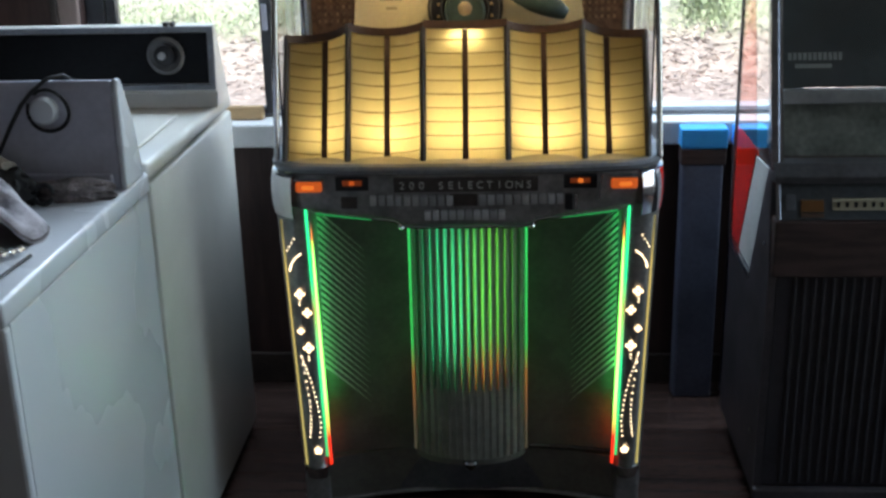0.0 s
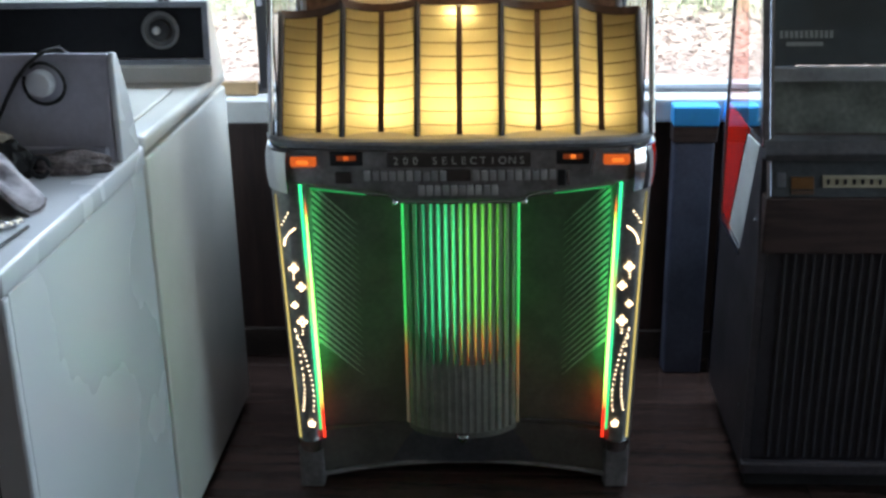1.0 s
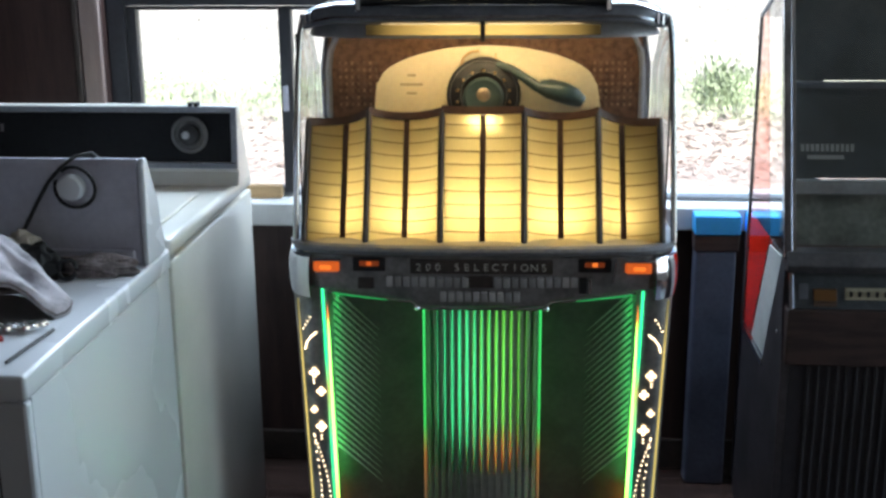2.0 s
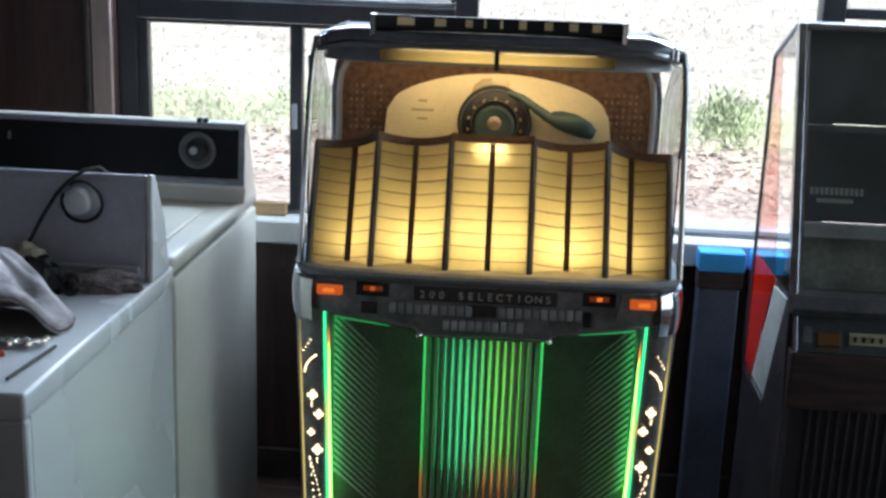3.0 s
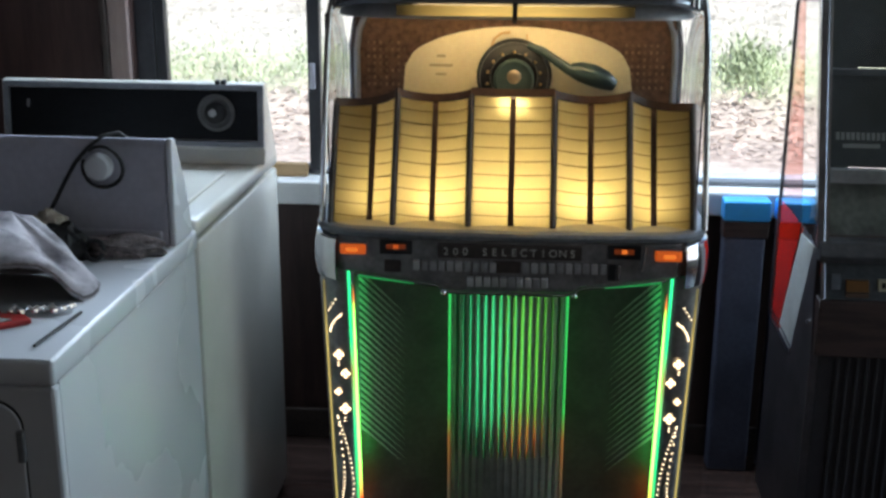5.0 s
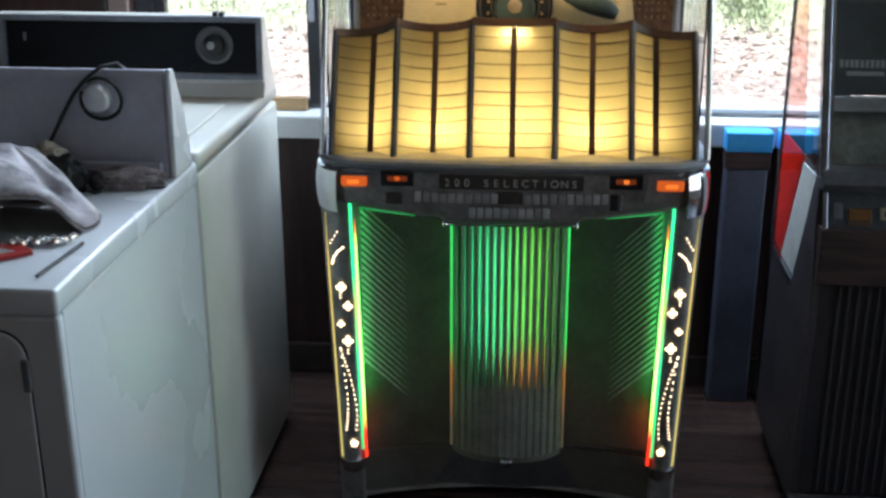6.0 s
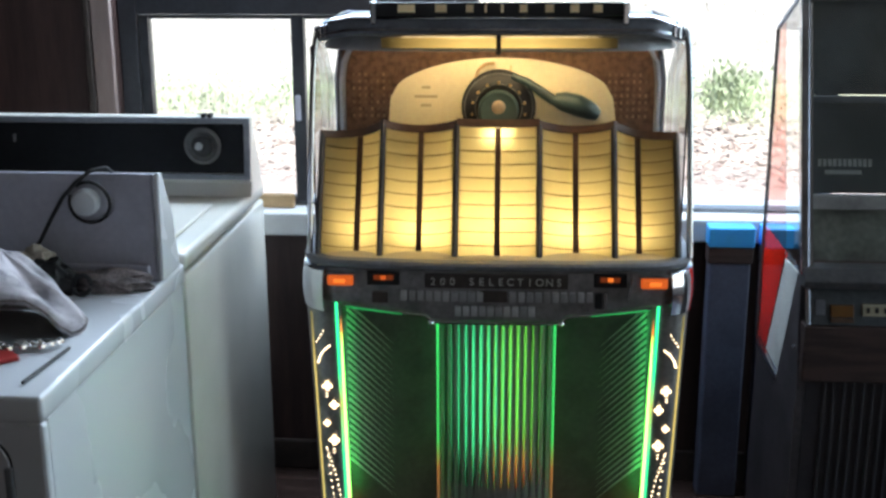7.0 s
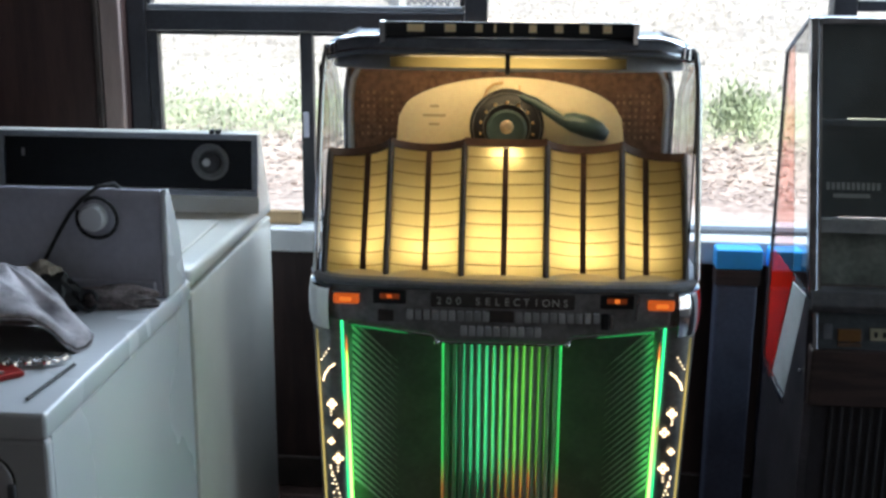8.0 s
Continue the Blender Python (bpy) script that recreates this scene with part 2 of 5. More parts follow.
def ground_material():
    m = bpy.data.materials.new("ground")
    m.use_nodes = True
    t = m.node_tree
    p = t.nodes["Principled BSDF"]
    p.inputs["Roughness"].default_value = 0.95
    co = t.nodes.new("ShaderNodeTexCoord")
    sep = t.nodes.new("ShaderNodeSeparateXYZ")
    t.links.new(co.outputs["Object"], sep.inputs[0])
    wob = t.nodes.new("ShaderNodeTexNoise")
    wob.inputs["Scale"].default_value = 1.3
    t.links.new(co.outputs["Object"], wob.inputs["Vector"])
    add = t.nodes.new("ShaderNodeMath")
    add.operation = "MULTIPLY_ADD"
    add.inputs[1].default_value = 1.6
    t.links.new(wob.outputs["Fac"], add.inputs[0])
    t.links.new(sep.outputs[1], add.inputs[2])
    rng = t.nodes.new("ShaderNodeMapRange")
    rng.inputs["From Min"].default_value, rng.inputs["From Max"].default_value = 4.0, 12.0
    t.links.new(add.outputs[0], rng.inputs["Value"])
    ramp = t.nodes.new("ShaderNodeValToRGB")
    stops = [(0.0, (0.62, 0.6, 0.58)), (0.15, (0.58, 0.55, 0.52)), (0.24, (0.43, 0.34, 0.3)), (0.37, (0.43, 0.36, 0.31)), (0.44, (0.4, 0.43, 0.28)), (0.5, (0.42, 0.41, 0.35)), (0.6, (0.42, 0.395, 0.355))]
    while len(ramp.color_ramp.elements) < len(stops):
        ramp.color_ramp.elements.new(0.5)
    for e, (z, c) in zip(ramp.color_ramp.elements, stops):
        e.position, e.color = z, rgba(c)
    t.links.new(rng.outputs[0], ramp.inputs[0])
    vor = t.nodes.new("ShaderNodeTexVoronoi")
    vor.inputs["Scale"].default_value = 17
    t.links.new(co.outputs["Object"], vor.inputs["Vector"])
    fine = t.nodes.new("ShaderNodeTexNoise")
    fine.inputs["Scale"].default_value, fine.inputs["Detail"].default_value = 9, 6
    t.links.new(co.outputs["Object"], fine.inputs["Vector"])
    mul = t.nodes.new("ShaderNodeMix")
    mul.data_type, mul.blend_type = "RGBA", "OVERLAY"
    mul.inputs["Factor"].default_value = 0.55
    t.links.new(ramp.outputs[0], mul.inputs["A"])
    t.links.new(fine.outputs["Fac"], mul.inputs["B"])
    mul2 = t.nodes.new("ShaderNodeMix")
    mul2.data_type, mul2.blend_type = "RGBA", "SOFT_LIGHT"
    mul2.inputs["Factor"].default_value = 0.35
    t.links.new(mul.outputs["Result"], mul2.inputs["A"])
    t.links.new(vor.outputs["Distance"], mul2.inputs["B"])
    hsv = t.nodes.new("ShaderNodeHueSaturation")
    hsv.inputs["Saturation"].default_value = 0.75
    t.links.new(mul2.outputs["Result"], hsv.inputs["Color"])
    t.links.new(hsv.outputs[0], p.inputs["Base Color"])
    b = t.nodes.new("ShaderNodeBump")
    b.inputs["Strength"].default_value, b.inputs["Distance"].default_value = 0.4, 0.03
    t.links.new(vor.outputs["Distance"], b.inputs["Height"])
    t.links.new(b.outputs[0], p.inputs["Normal"])
    return m


# ---- mesh helpers ----
def mesh_object(name, bm, mat, smooth=False):
    bmesh.ops.recalc_face_normals(bm, faces=bm.faces)
    me = bpy.data.meshes.new(name)
    bm.to_mesh(me)
    bm.free()
    me.materials.append(mat)
    if smooth:
        me.shade_smooth()
        me.set_sharp_from_angle(angle=radians(40))
    return new(name, me)


def thing(name, at, label, category, group="", rz=0.0):
    ob = new(name)
    ob.empty_display_size = 0.1
    ob.matrix_basis = pose(*at, 0, 0, rz)
    return tagged(ob, label, category, group)


def part(name, bm, mat, parent, label="", smooth=False):
    """A mesh in world coordinates under an Empty, or in the coordinates of the part that holds it."""
    ob = mesh_object(name, bm, mat, smooth)
    ob.parent = parent
    if parent.type == "EMPTY" and not parent.get("local"):
        ob.matrix_parent_inverse = parent.matrix_basis.inverted()
    return tagged(ob, label)


def again(ob, m):
    """One more object on the same mesh, under the same parent."""
    c = ob.copy()
    scene.collection.objects.link(c)
    c.matrix_basis = m
    return c


def box(x0, x1, y0, y1, z0, z1, bev=0.0, seg=2, bm=None):
    own = bmesh.new()
    bmesh.ops.create_cube(own, size=1)
    for v in own.verts:
        v.co = ((x0 + x1) / 2 + v.co.x * (x1 - x0), (y0 + y1) / 2 + v.co.y * (y1 - y0), (z0 + z1) / 2 + v.co.z * (z1 - z0))
    if bev:
        bmesh.ops.bevel(own, geom=own.edges[:], offset=bev, segments=seg, profile=0.5, affect="EDGES")
    if bm is None:
        return own
    me = bpy.data.meshes.new("tmp")
    own.to_mesh(me)
    own.free()
    bm.from_mesh(me)
    bpy.data.meshes.remove(me)
    return bm


def prism(poly, axis, a, b, bev=0.0, bm=None):
    """poly in the two other axes, in order x, y, z, pulled from a to b along axis."""
    own = bm or bmesh.new()
    put = {"x": lambda p, d: (d, p[0], p[1]), "y": lambda p, d: (p[0], d, p[1]), "z": lambda p, d: (p[0], p[1], d)}[axis]
    lo = [own.verts.new(put(p, a)) for p in poly]
    hi = [own.verts.new(put(p, b)) for p in poly]
    own.faces.new(lo)
    own.faces.new(hi)
    n = len(poly)
    for i in range(n):
        own.faces.new((lo[i], lo[(i + 1) % n], hi[(i + 1) % n], hi[i]))
    if bev:
        bmesh.ops.recalc_face_normals(own, faces=own.faces)
        bmesh.ops.bevel(own, geom=own.edges[:], offset=bev, segments=2, profile=0.5, affect="EDGES")
    return own


def sweep(points, r, n=8, bm=None, flat=1.0):
    """A round rod along points."""
    bm = bm or bmesh.new()
    pts = [Vector(p) for p in points]
    rings = []
    for i, p in enumerate(pts):
        d = (pts[min(i + 1, len(pts) - 1)] - pts[max(i - 1, 0)]).normalized()
        side = d.cross(Vector((0, 0, 1)) if abs(d.z) < 0.9 else Vector((0, 1, 0))).normalized()
        up = side.cross(d)
        rr = r(i / (len(pts) - 1)) if callable(r) else r
        rings.append([bm.verts.new(p + (side * math.cos(2 * math.pi * k / n) + up * math.sin(2 * math.pi * k / n) * flat) * rr) for k in range(n)])
    for a, b in zip(rings, rings[1:]):
        for k in range(n):
            bm.faces.new((a[k], a[(k + 1) % n], b[(k + 1) % n], b[k]))
    bm.faces.new(rings[0])
    bm.faces.new(rings[-1])
    return bm


def sheet(fn, nu, nv, thick=None, bm=None):
    """A patch fn(u, v), u and v from 0 to 1; thick: the vector (or a function) to its other side."""
    bm = bm or bmesh.new()
    top = [[bm.verts.new(fn(i / nu, j / nv)) for j in range(nv + 1)] for i in range(nu + 1)]
    for i in range(nu):
        for j in range(nv):
            bm.faces.new((top[i][j], top[i + 1][j], top[i + 1][j + 1], top[i][j + 1]))
    if thick is not None:
        low = [[bm.verts.new(Vector(fn(i / nu, j / nv)) + Vector(thick(i / nu, j / nv) if callable(thick) else thick)) for j in range(nv + 1)] for i in range(nu + 1)]
        for i in range(nu):
            for j in range(nv):
                bm.faces.new((low[i][j], low[i][j + 1], low[i + 1][j + 1], low[i + 1][j]))
        for i in range(nu):
            bm.faces.new((top[i][0], low[i][0], low[i + 1][0], top[i + 1][0]))
            bm.faces.new((top[i + 1][nv], low[i + 1][nv], low[i][nv], top[i][nv]))
        for j in range(nv):
            bm.faces.new((top[0][j + 1], low[0][j + 1], low[0][j], top[0][j]))
            bm.faces.new((top[nu][j], low[nu][j], low[nu][j + 1], top[nu][j + 1]))
    return bm


def lathe(profile, m, n=28, bm=None):
    """profile of (radius, height) turned about z, then placed by m."""
    bm = bm or bmesh.new()
    rings = [[bm.verts.new(m @ Vector((r * math.cos(2 * math.pi * k / n), r * math.sin(2 * math.pi * k / n), h))) for k in range(n)] for r, h in profile]
    for a, b in zip(rings, rings[1:]):
        for k in range(n):
            bm.faces.new((a[k], a[(k + 1) % n], b[(k + 1) % n], b[k]))
    bm.faces.new(rings[0])
    bm.faces.new(rings[-1])
    return bm


def facing(x, y, z):
    """The pose whose z axis points to the room (-y)."""
    return pose(x, y, z, 90, 0, 0)


def along(points, u):
    """The point at the share u of a polyline."""
    f = u * (len(points) - 1)
    i = min(int(f), len(points) - 2)
    a, b = points[i], points[i + 1]
    return [p + (q - p) * (f - i) for p, q in zip(a, b)]


def letter(sign, size, m, mat, parent):
    cu = bpy.data.curves.new("letter", "FONT")
    cu.body, cu.size, cu.extrude, cu.align_x, cu.align_y = sign, size, 0.0006, "CENTER", "CENTER"
    tmp = new("letter_curve", cu)
    me = bpy.data.meshes.new_from_object(tmp.evaluated_get(bpy.context.evaluated_depsgraph_get()))
    bpy.data.objects.remove(tmp)
    me.transform(m)
    me.materials.clear()
    me.materials.append(mat)
    ob = new("letter", me)
    ob.parent = parent
    return ob


# ---- the room ----
def structure(name, bm, mat, label, smooth=False):
    return tagged(mesh_object(name, bm, mat, smooth), label, kind="structure")


floor = structure("floor", box(-3.0, 3.0, -4.6, 0.8, -0.06, -0.012), M_SEAM, "dark sub floor under the boards")
structure("ceiling", box(-3.0, 3.0, -4.6, 1.0, 2.6, 2.7), M_PLASTER, "dull plaster ceiling")
structure("wall_south", box(-3.0, 3.0, -4.72, -4.6, -0.06, 2.6), M_PLASTER, "plain plaster wall")
structure("wall_west", box(-3.12, -3.0, -4.72, 1.0, -0.06, 2.6), M_WALL, "dark brown panelled wall")
bm = box(3.0, 3.12, -4.72, -1.6, -0.06, 2.6)
box(3.0, 3.12, 0.4, 1.0, -0.06, 2.6, bm=bm)
box(3.0, 3.12, -1.6, 0.4, -0.06, 0.4, bm=bm)
box(3.0, 3.12, -1.6, 0.4, 2.3, 2.6, bm=bm)
structure("wall_east", bm, M_PLASTER, "plaster wall with a tall window opening")

WY = 0.8  # inner face of the window wall
bm = box(-3.0, 3.0, WY, 1.0, -0.06, 0.715)
box(-3.0, -1.077, WY, 1.0, 0.715, 2.6, bm=bm)
box(2.55, 3.0, WY, 1.0, 0.715, 2.6, bm=bm)
box(-1.077, 2.55, WY, 1.0, 2.25, 2.6, bm=bm)
structure("wall_north", bm, M_WALL, "dark brown timber panelled wall under the window")
bm = box(-1.132, -1.077, WY - 0.022, WY - 0.002, 0.0, 2.3, 0.004)
structure("architrave", bm, M_TAN, "dull tan painted architrave beside the window")
structure("trim", box(-1.15, -1.134, WY - 0.03, WY - 0.002, 0.0, 2.3, 0.003), M_CABINET, "dark edge strip of the architrave")
structure("baseboard", box(-3.0, 3.0, WY - 0.018, WY - 0.002, 0.0, 0.09, 0.004), M_CABINET, "dark brown baseboard")

sill = structure("window_sill", box(-1.075, 2.55, WY - 0.05, 1.0, 0.72, 0.786, 0.006), M_SILL, "white painted window sill")

window = thing("window_1", (0.7, 0.86, 0.79), "dark aluminium window with a hinged lower pane", "window")
window["kind"] = "structure"


def member(name, x0, x1, z0, z1, y0=0.83, y1=0.885):
    return part(name, box(x0, x1, y0, y1, z0, z1, 0.003), M_ALU, window)


member("frame", -1.075, -1.024, 0.79, 2.25)
member("frame", 2.5, 2.55, 0.79, 2.25)
member("frame", -1.022, 2.498, 2.2, 2.25)
member("transom", -1.022, -0.15, 1.318, 1.372)
member("post", -0.147, -0.087, 0.79, 2.198, 0.82, 0.89)
member("post", 0.81, 0.87, 0.79, 2.198, 0.82, 0.89)
member("transom", 0.873, 2.498, 1.388, 1.415)
part("bottom_rail", box(-1.022, 2.498, 0.845, 0.885, 0.788, 0.796, 0.002), M_RAIL, window, "grey bottom rail")
part("bottom_rail", box(-0.085, 0.808, 0.826, 0.842, 0.788, 0.798, 0.002), M_RAIL, window, "grey bottom rail")
sash = part("sash", box(-1.021, -0.994, 0.835, 0.875, 0.798, 1.315, 0.002), M_ALU, window)
upper = part("sash", box(-1.02, -0.15, 0.838, 0.878, 1.374, 1.387, 0.003), M_RAIL, window, "grey lower rail of the upper sash")
part("sash_bar", box(-1.02, -1.008, 0.838, 0.878, 1.389, 2.198, 0.003), M_ALU, upper)
part("sash_bar", box(-0.162, -0.15, 0.838, 0.878, 1.389, 2.198, 0.003), M_ALU, upper)
for x0, x1, z0, z1 in ((-0.597, -0.563, 0.798, 1.315), (-0.992, -0.599, 1.306, 1.315), (-0.992, -0.599, 0.798, 0.812), (-0.561, -0.15, 1.306, 1.315)):
    part("sash_bar", box(x0, x1, 0.835, 0.875, z0, z1, 0.002), M_ALU, sash)
part("latch", box(-0.59, -0.575, 0.822, 0.834, 1.03, 1.1, 0.003), M_GREYPLASTIC, window, "pale grey window latch")
for x0, x1, z0, z1 in ((-0.991, -0.6, 0.813, 1.304), (-0.56, -0.15, 0.798, 1.304), (-1.006, -0.164, 1.389, 2.198), (-0.085, 0.808, 0.8, 2.198), (0.873, 2.498, 0.798, 1.386), (0.873, 2.498, 1.417, 2.198)):
    g = part("pane", box(x0, x1, 0.853, 0.857, z0, z1), M_GLASS, window)
    g.visible_shadow = False

tagged(mesh_object("timber_block", box(-0.76, -0.6, 0.8, 0.828, 0.788, 0.824, 0.003), M_TIMBER), "short raw pine offcut lying on the window sill", "timber")

# ---- outdoors ----
ys = [-60, -20, 0, 0.9, 2, 3, 4, 5] + [5.4 + 0.12 * i for i in range(45)] + [11, 12, 14, 17, 22, 30, 60, 200, 700]


def rise(x, y):
    d = max(0.0, y - 5.9)
    z = -0.08 + 2.6 * (1 - math.exp(-d * 0.16))
    if 5 < y < 12 and abs(x) < 8:
        z += 0.05 * noise.noise(Vector((x * 1.4, y * 1.4, 0))) * min(1, y - 5)
    return z


xs = [-700, -200, -60, -20, -9] + [-8 + 0.2 * i for i in range(81)] + [9, 20, 60, 200, 700]
bm = bmesh.new()
vs = [[bm.verts.new((x, y, rise(x, y))) for y in ys] for x in xs]
for i in range(len(xs) - 1):
    for j in range(len(ys) - 1):
        bm.faces.new((vs[i][j], vs[i + 1][j], vs[i + 1][j + 1], vs[i][j + 1]))
structure("ground", bm, ground_material(), "pale stony ground with a dry bank behind", True)

rnd = random.Random(4)


def stuff(name, mat, label, n, where, size, upright):
    """Many small leaves on the ground, one mesh."""
    verts, faces = [], []
    for _ in range(n):
        x, y = where()
        z = rise(x, y)
        a, s = rnd.uniform(0, 6.28), size * rnd.uniform(0.5, 1.4)
        d = Vector((math.cos(a), math.sin(a), 0))
        lift = rnd.uniform(0.4, 1.6) * (1 if upright > 0.5 else 0.6) if upright else rnd.uniform(-0.1, 0.35)
        up = (Vector((0, 0, 1)) * lift + d * rnd.uniform(0.3, 0.9)).normalized()
        side = d.cross(Vector((0, 0, 1)))
        h = rnd.uniform(0, 0.16) * upright
        o = Vector((x, y, z + h + 0.004))
        k = len(verts)
        w = (0.16 if upright > 0.5 else 0.09) if upright else 0.32
        verts += [o, o + up * s * 0.5 + side * s * w, o + up * s, o + up * s * 0.5 - side * s * w]
        faces.append((k, k + 1, k + 2, k + 3))
    me = bpy.data.meshes.new(name)
    me.from_pydata(verts, [], faces)
    me.materials.append(mat)
    return tagged(new(name, me), label, kind="stuff")


def bush_spot():
    return 1.58 + rnd.gauss(0, 0.13), 6.72 + rnd.gauss(0, 0.17)


def band_spot():
    x = rnd.uniform(-4.5, -0.4)
    return x, 6.58 + 0.2 * noise.noise(Vector((x * 2.0, 3, 0))) + rnd.gauss(0, 0.15)


def litter_spot():
    return rnd.uniform(-4.5, 4.5), 5.2 + 1.3 * rnd.random() ** 0.8


def bank_spot():
    return rnd.uniform(-5.0, 5.0), 6.9 + 4.6 * rnd.random()


stuff("weeds", M_LEAF, "clump of green weeds at the foot of the bank", 1700, bush_spot, 0.05, 1)
stuff("weeds", M_LEAF, "strip of green weeds along the bank", 4200, band_spot, 0.045, 1)
stuff("leaf_litter", M_LITTER, "dry brown leaves scattered on the ground", 7500, litter_spot, 0.05, 0)
stuff("dry_grass", M_STRAW, "pale dry grass covering the bank", 26000, bank_spot, 0.05, 0.35)

# a leaning panel of wire netting on the bank
netting = thing("netting_panel", (-1.3, 9.0, rise(-1.3, 9.0) - 0.05), "grey wire netting panel on a pale post", "fence panel")
part("post", box(-1.335, -1.262, 8.97, 9.03, rise(-1.3, 9.0) - 0.05, 2.5, 0.008), M_GREYCARD, netting, "pale grey square post")
bm = bmesh.new()
for k in range(-16, 9):
    for d in (1, -1):
        pts = [(-1.26 + 0.6 * u / 8, 9.0 + 0.004 * d, 0.98 + 0.09 * (k + 16) * 0.7 - 0.5 + d * 0.6 * (u / 8 - 0.5)) for u in range(9)]
        pts = [p for p in pts if 0.95 < p[2] < 2.4]
        if len(pts) > 1:
            sweep(pts, 0.007, 4, bm)
part("netting", bm, M_RAIL, netting, "grey diagonal wire mesh")

# ---- the jukebox, built round its own middle and turned a little ----
juke = thing("jukebox", (-0.006, 0.01, 0), "lit chrome jukebox with green glowing grille and yellow title strips", "jukebox", rz=1.5)
juke["local"] = 1
HALF = [(0, -0.012), (0.1, -0.011), (0.2, -0.007), (0.29, 0.0), (0.345, 0.008), (0.378, 0.024), (0.4, 0.052), (0.411, 0.09), (0.413, 0.14), (0.413, 0.62)]
OUTLINE = [(-x, y) for x, y in reversed(HALF)] + HALF[1:]


def ring(points, grow, back=0.0):
    """The outline moved outwards by grow."""
    out = []
    for i, p in enumerate(points):
        a, b = points[max(i - 1, 0)], points[min(i + 1, len(points) - 1)]
        d = Vector((b[0] - a[0], b[1] - a[1])).normalized()
        out.append((p[0] + d.y * grow, p[1] - d.x * grow + back))
    return out


def belt_low(x):
    x = abs(x)
    return 0.737 if x < 0.132 else (0.737 + 0.014 * (x - 0.132) / 0.01 if x < 0.142 else 0.751 + 0.02 * min(1, (x - 0.142) / 0.2))


def band(name, mat, levels, parent=juke, label="", low=None, thick=0.012, pts=OUTLINE):
    """A band round the front, of levels (z, grow); its lowest level may follow low(x)."""
    def at(u, v):
        i = min(int(round(u * (len(pts) - 1))), len(pts) - 1)
        j = int(round(v * (len(levels) - 1)))
        z, g = levels[j]
        x, y = ring(pts, g)[i]
        if low and j < 2:
            z = low(x) + (0.006 if j == 1 else 0)
        return (x, y, z)

    def inward(u, v):
        i = min(int(round(u * (len(pts) - 1))), len(pts) - 1)
        a, b = ring(pts, 0)[i], ring(pts, -thick)[i]
        return (b[0] - a[0], b[1] - a[1], 0)
    return part(name, sheet(at, len(pts) - 1, len(levels) - 1, inward), mat, parent, label, True)


# body, deck and lower walls
part("body", prism([(-0.4, 0.115), (-0.4, 0.6), (0.4, 0.6), (0.4, 0.115)], "z", 0.03, 0.735, 0.01), M_LEDGE, juke, "dark cabinet body")
part("deck", prism([(x * 0.985, y + 0.01) for x, y in OUTLINE], "z", 0.828, 0.846), M_BELT, juke)
CORNER = [(0.362, 0.0155), (0.37, 0.0195), (0.378, 0.0245), (0.386, 0.031), (0.394, 0.042), (0.401, 0.055), (0.407, 0.072), (0.411, 0.092), (0.4125, 0.115), (0.413, 0.14), (0.413, 0.3)]
FINE = []
for a, b in zip(OUTLINE, OUTLINE[1:]):
    for k in range(6):
        FINE.append((a[0] + (b[0] - a[0]) * k / 6, a[1] + (b[1] - a[1]) * k / 6))
FINE.append(OUTLINE[-1])
belt = band("belt", M_BELT, [(0.737, -0.006), (0.745, 0), (0.776, 0.001), (0.8, 0.001), (0.83, 0), (0.848, -0.002)], low=belt_low, label="dark metal selector belt", pts=FINE)
band("belt_rail", M_RAIL, [(0.85, -0.006), (0.853, 0.006), (0.862, 0.008), (0.868, 0.002), (0.869, -0.012)], belt, "grey metal rail over the belt", thick=0.008)
low_line = [(x, y, belt_low(x)) for x, y in ring(FINE, 0.001) if abs(x) < 0.335]
part("belt_lip", sweep(low_line, 0.0035, 6), M_CHROME, belt, "chrome lip", True)
for s in (-1, 1):
    pts = [(x * s, y) for x, y in CORNER]
    if s < 0:
        pts = pts[::-1]
    band("corner_cap", M_SOFTCHROME, [(0.75, 0.0), (0.753, 0.012), (0.775, 0.015), (0.8, 0.0155), (0.826, 0.014), (0.842, 0.01), (0.849, 0.0)], belt, "bright chrome corner", pts=pts, thick=0.004)
    part("bracket_stud", lathe([(0.006, 0), (0.006, 0.008), (0.003, 0.011)], facing(s * 0.137, -0.011, 0.738), 12), M_CHROME, belt, "chrome stud", True)


def front_y(x):
    a = abs(x)
    for p, q in zip(HALF, HALF[1:]):
        if p[0] <= a <= q[0] and q[0] > p[0]:
            return p[1] + (q[1] - p[1]) * (a - p[0]) / (q[0] - p[0])
    return 0.0


def plate(name, x0, x1, z0, z1, depth, mat, parent, label="", bev=0.002):
    y = min(front_y(x0), front_y(x1), front_y((x0 + x1) / 2)) - 0.0015
    return part(name, box(x0, x1, y - depth, y + 0.01, z0, z1, bev), mat, parent, label)


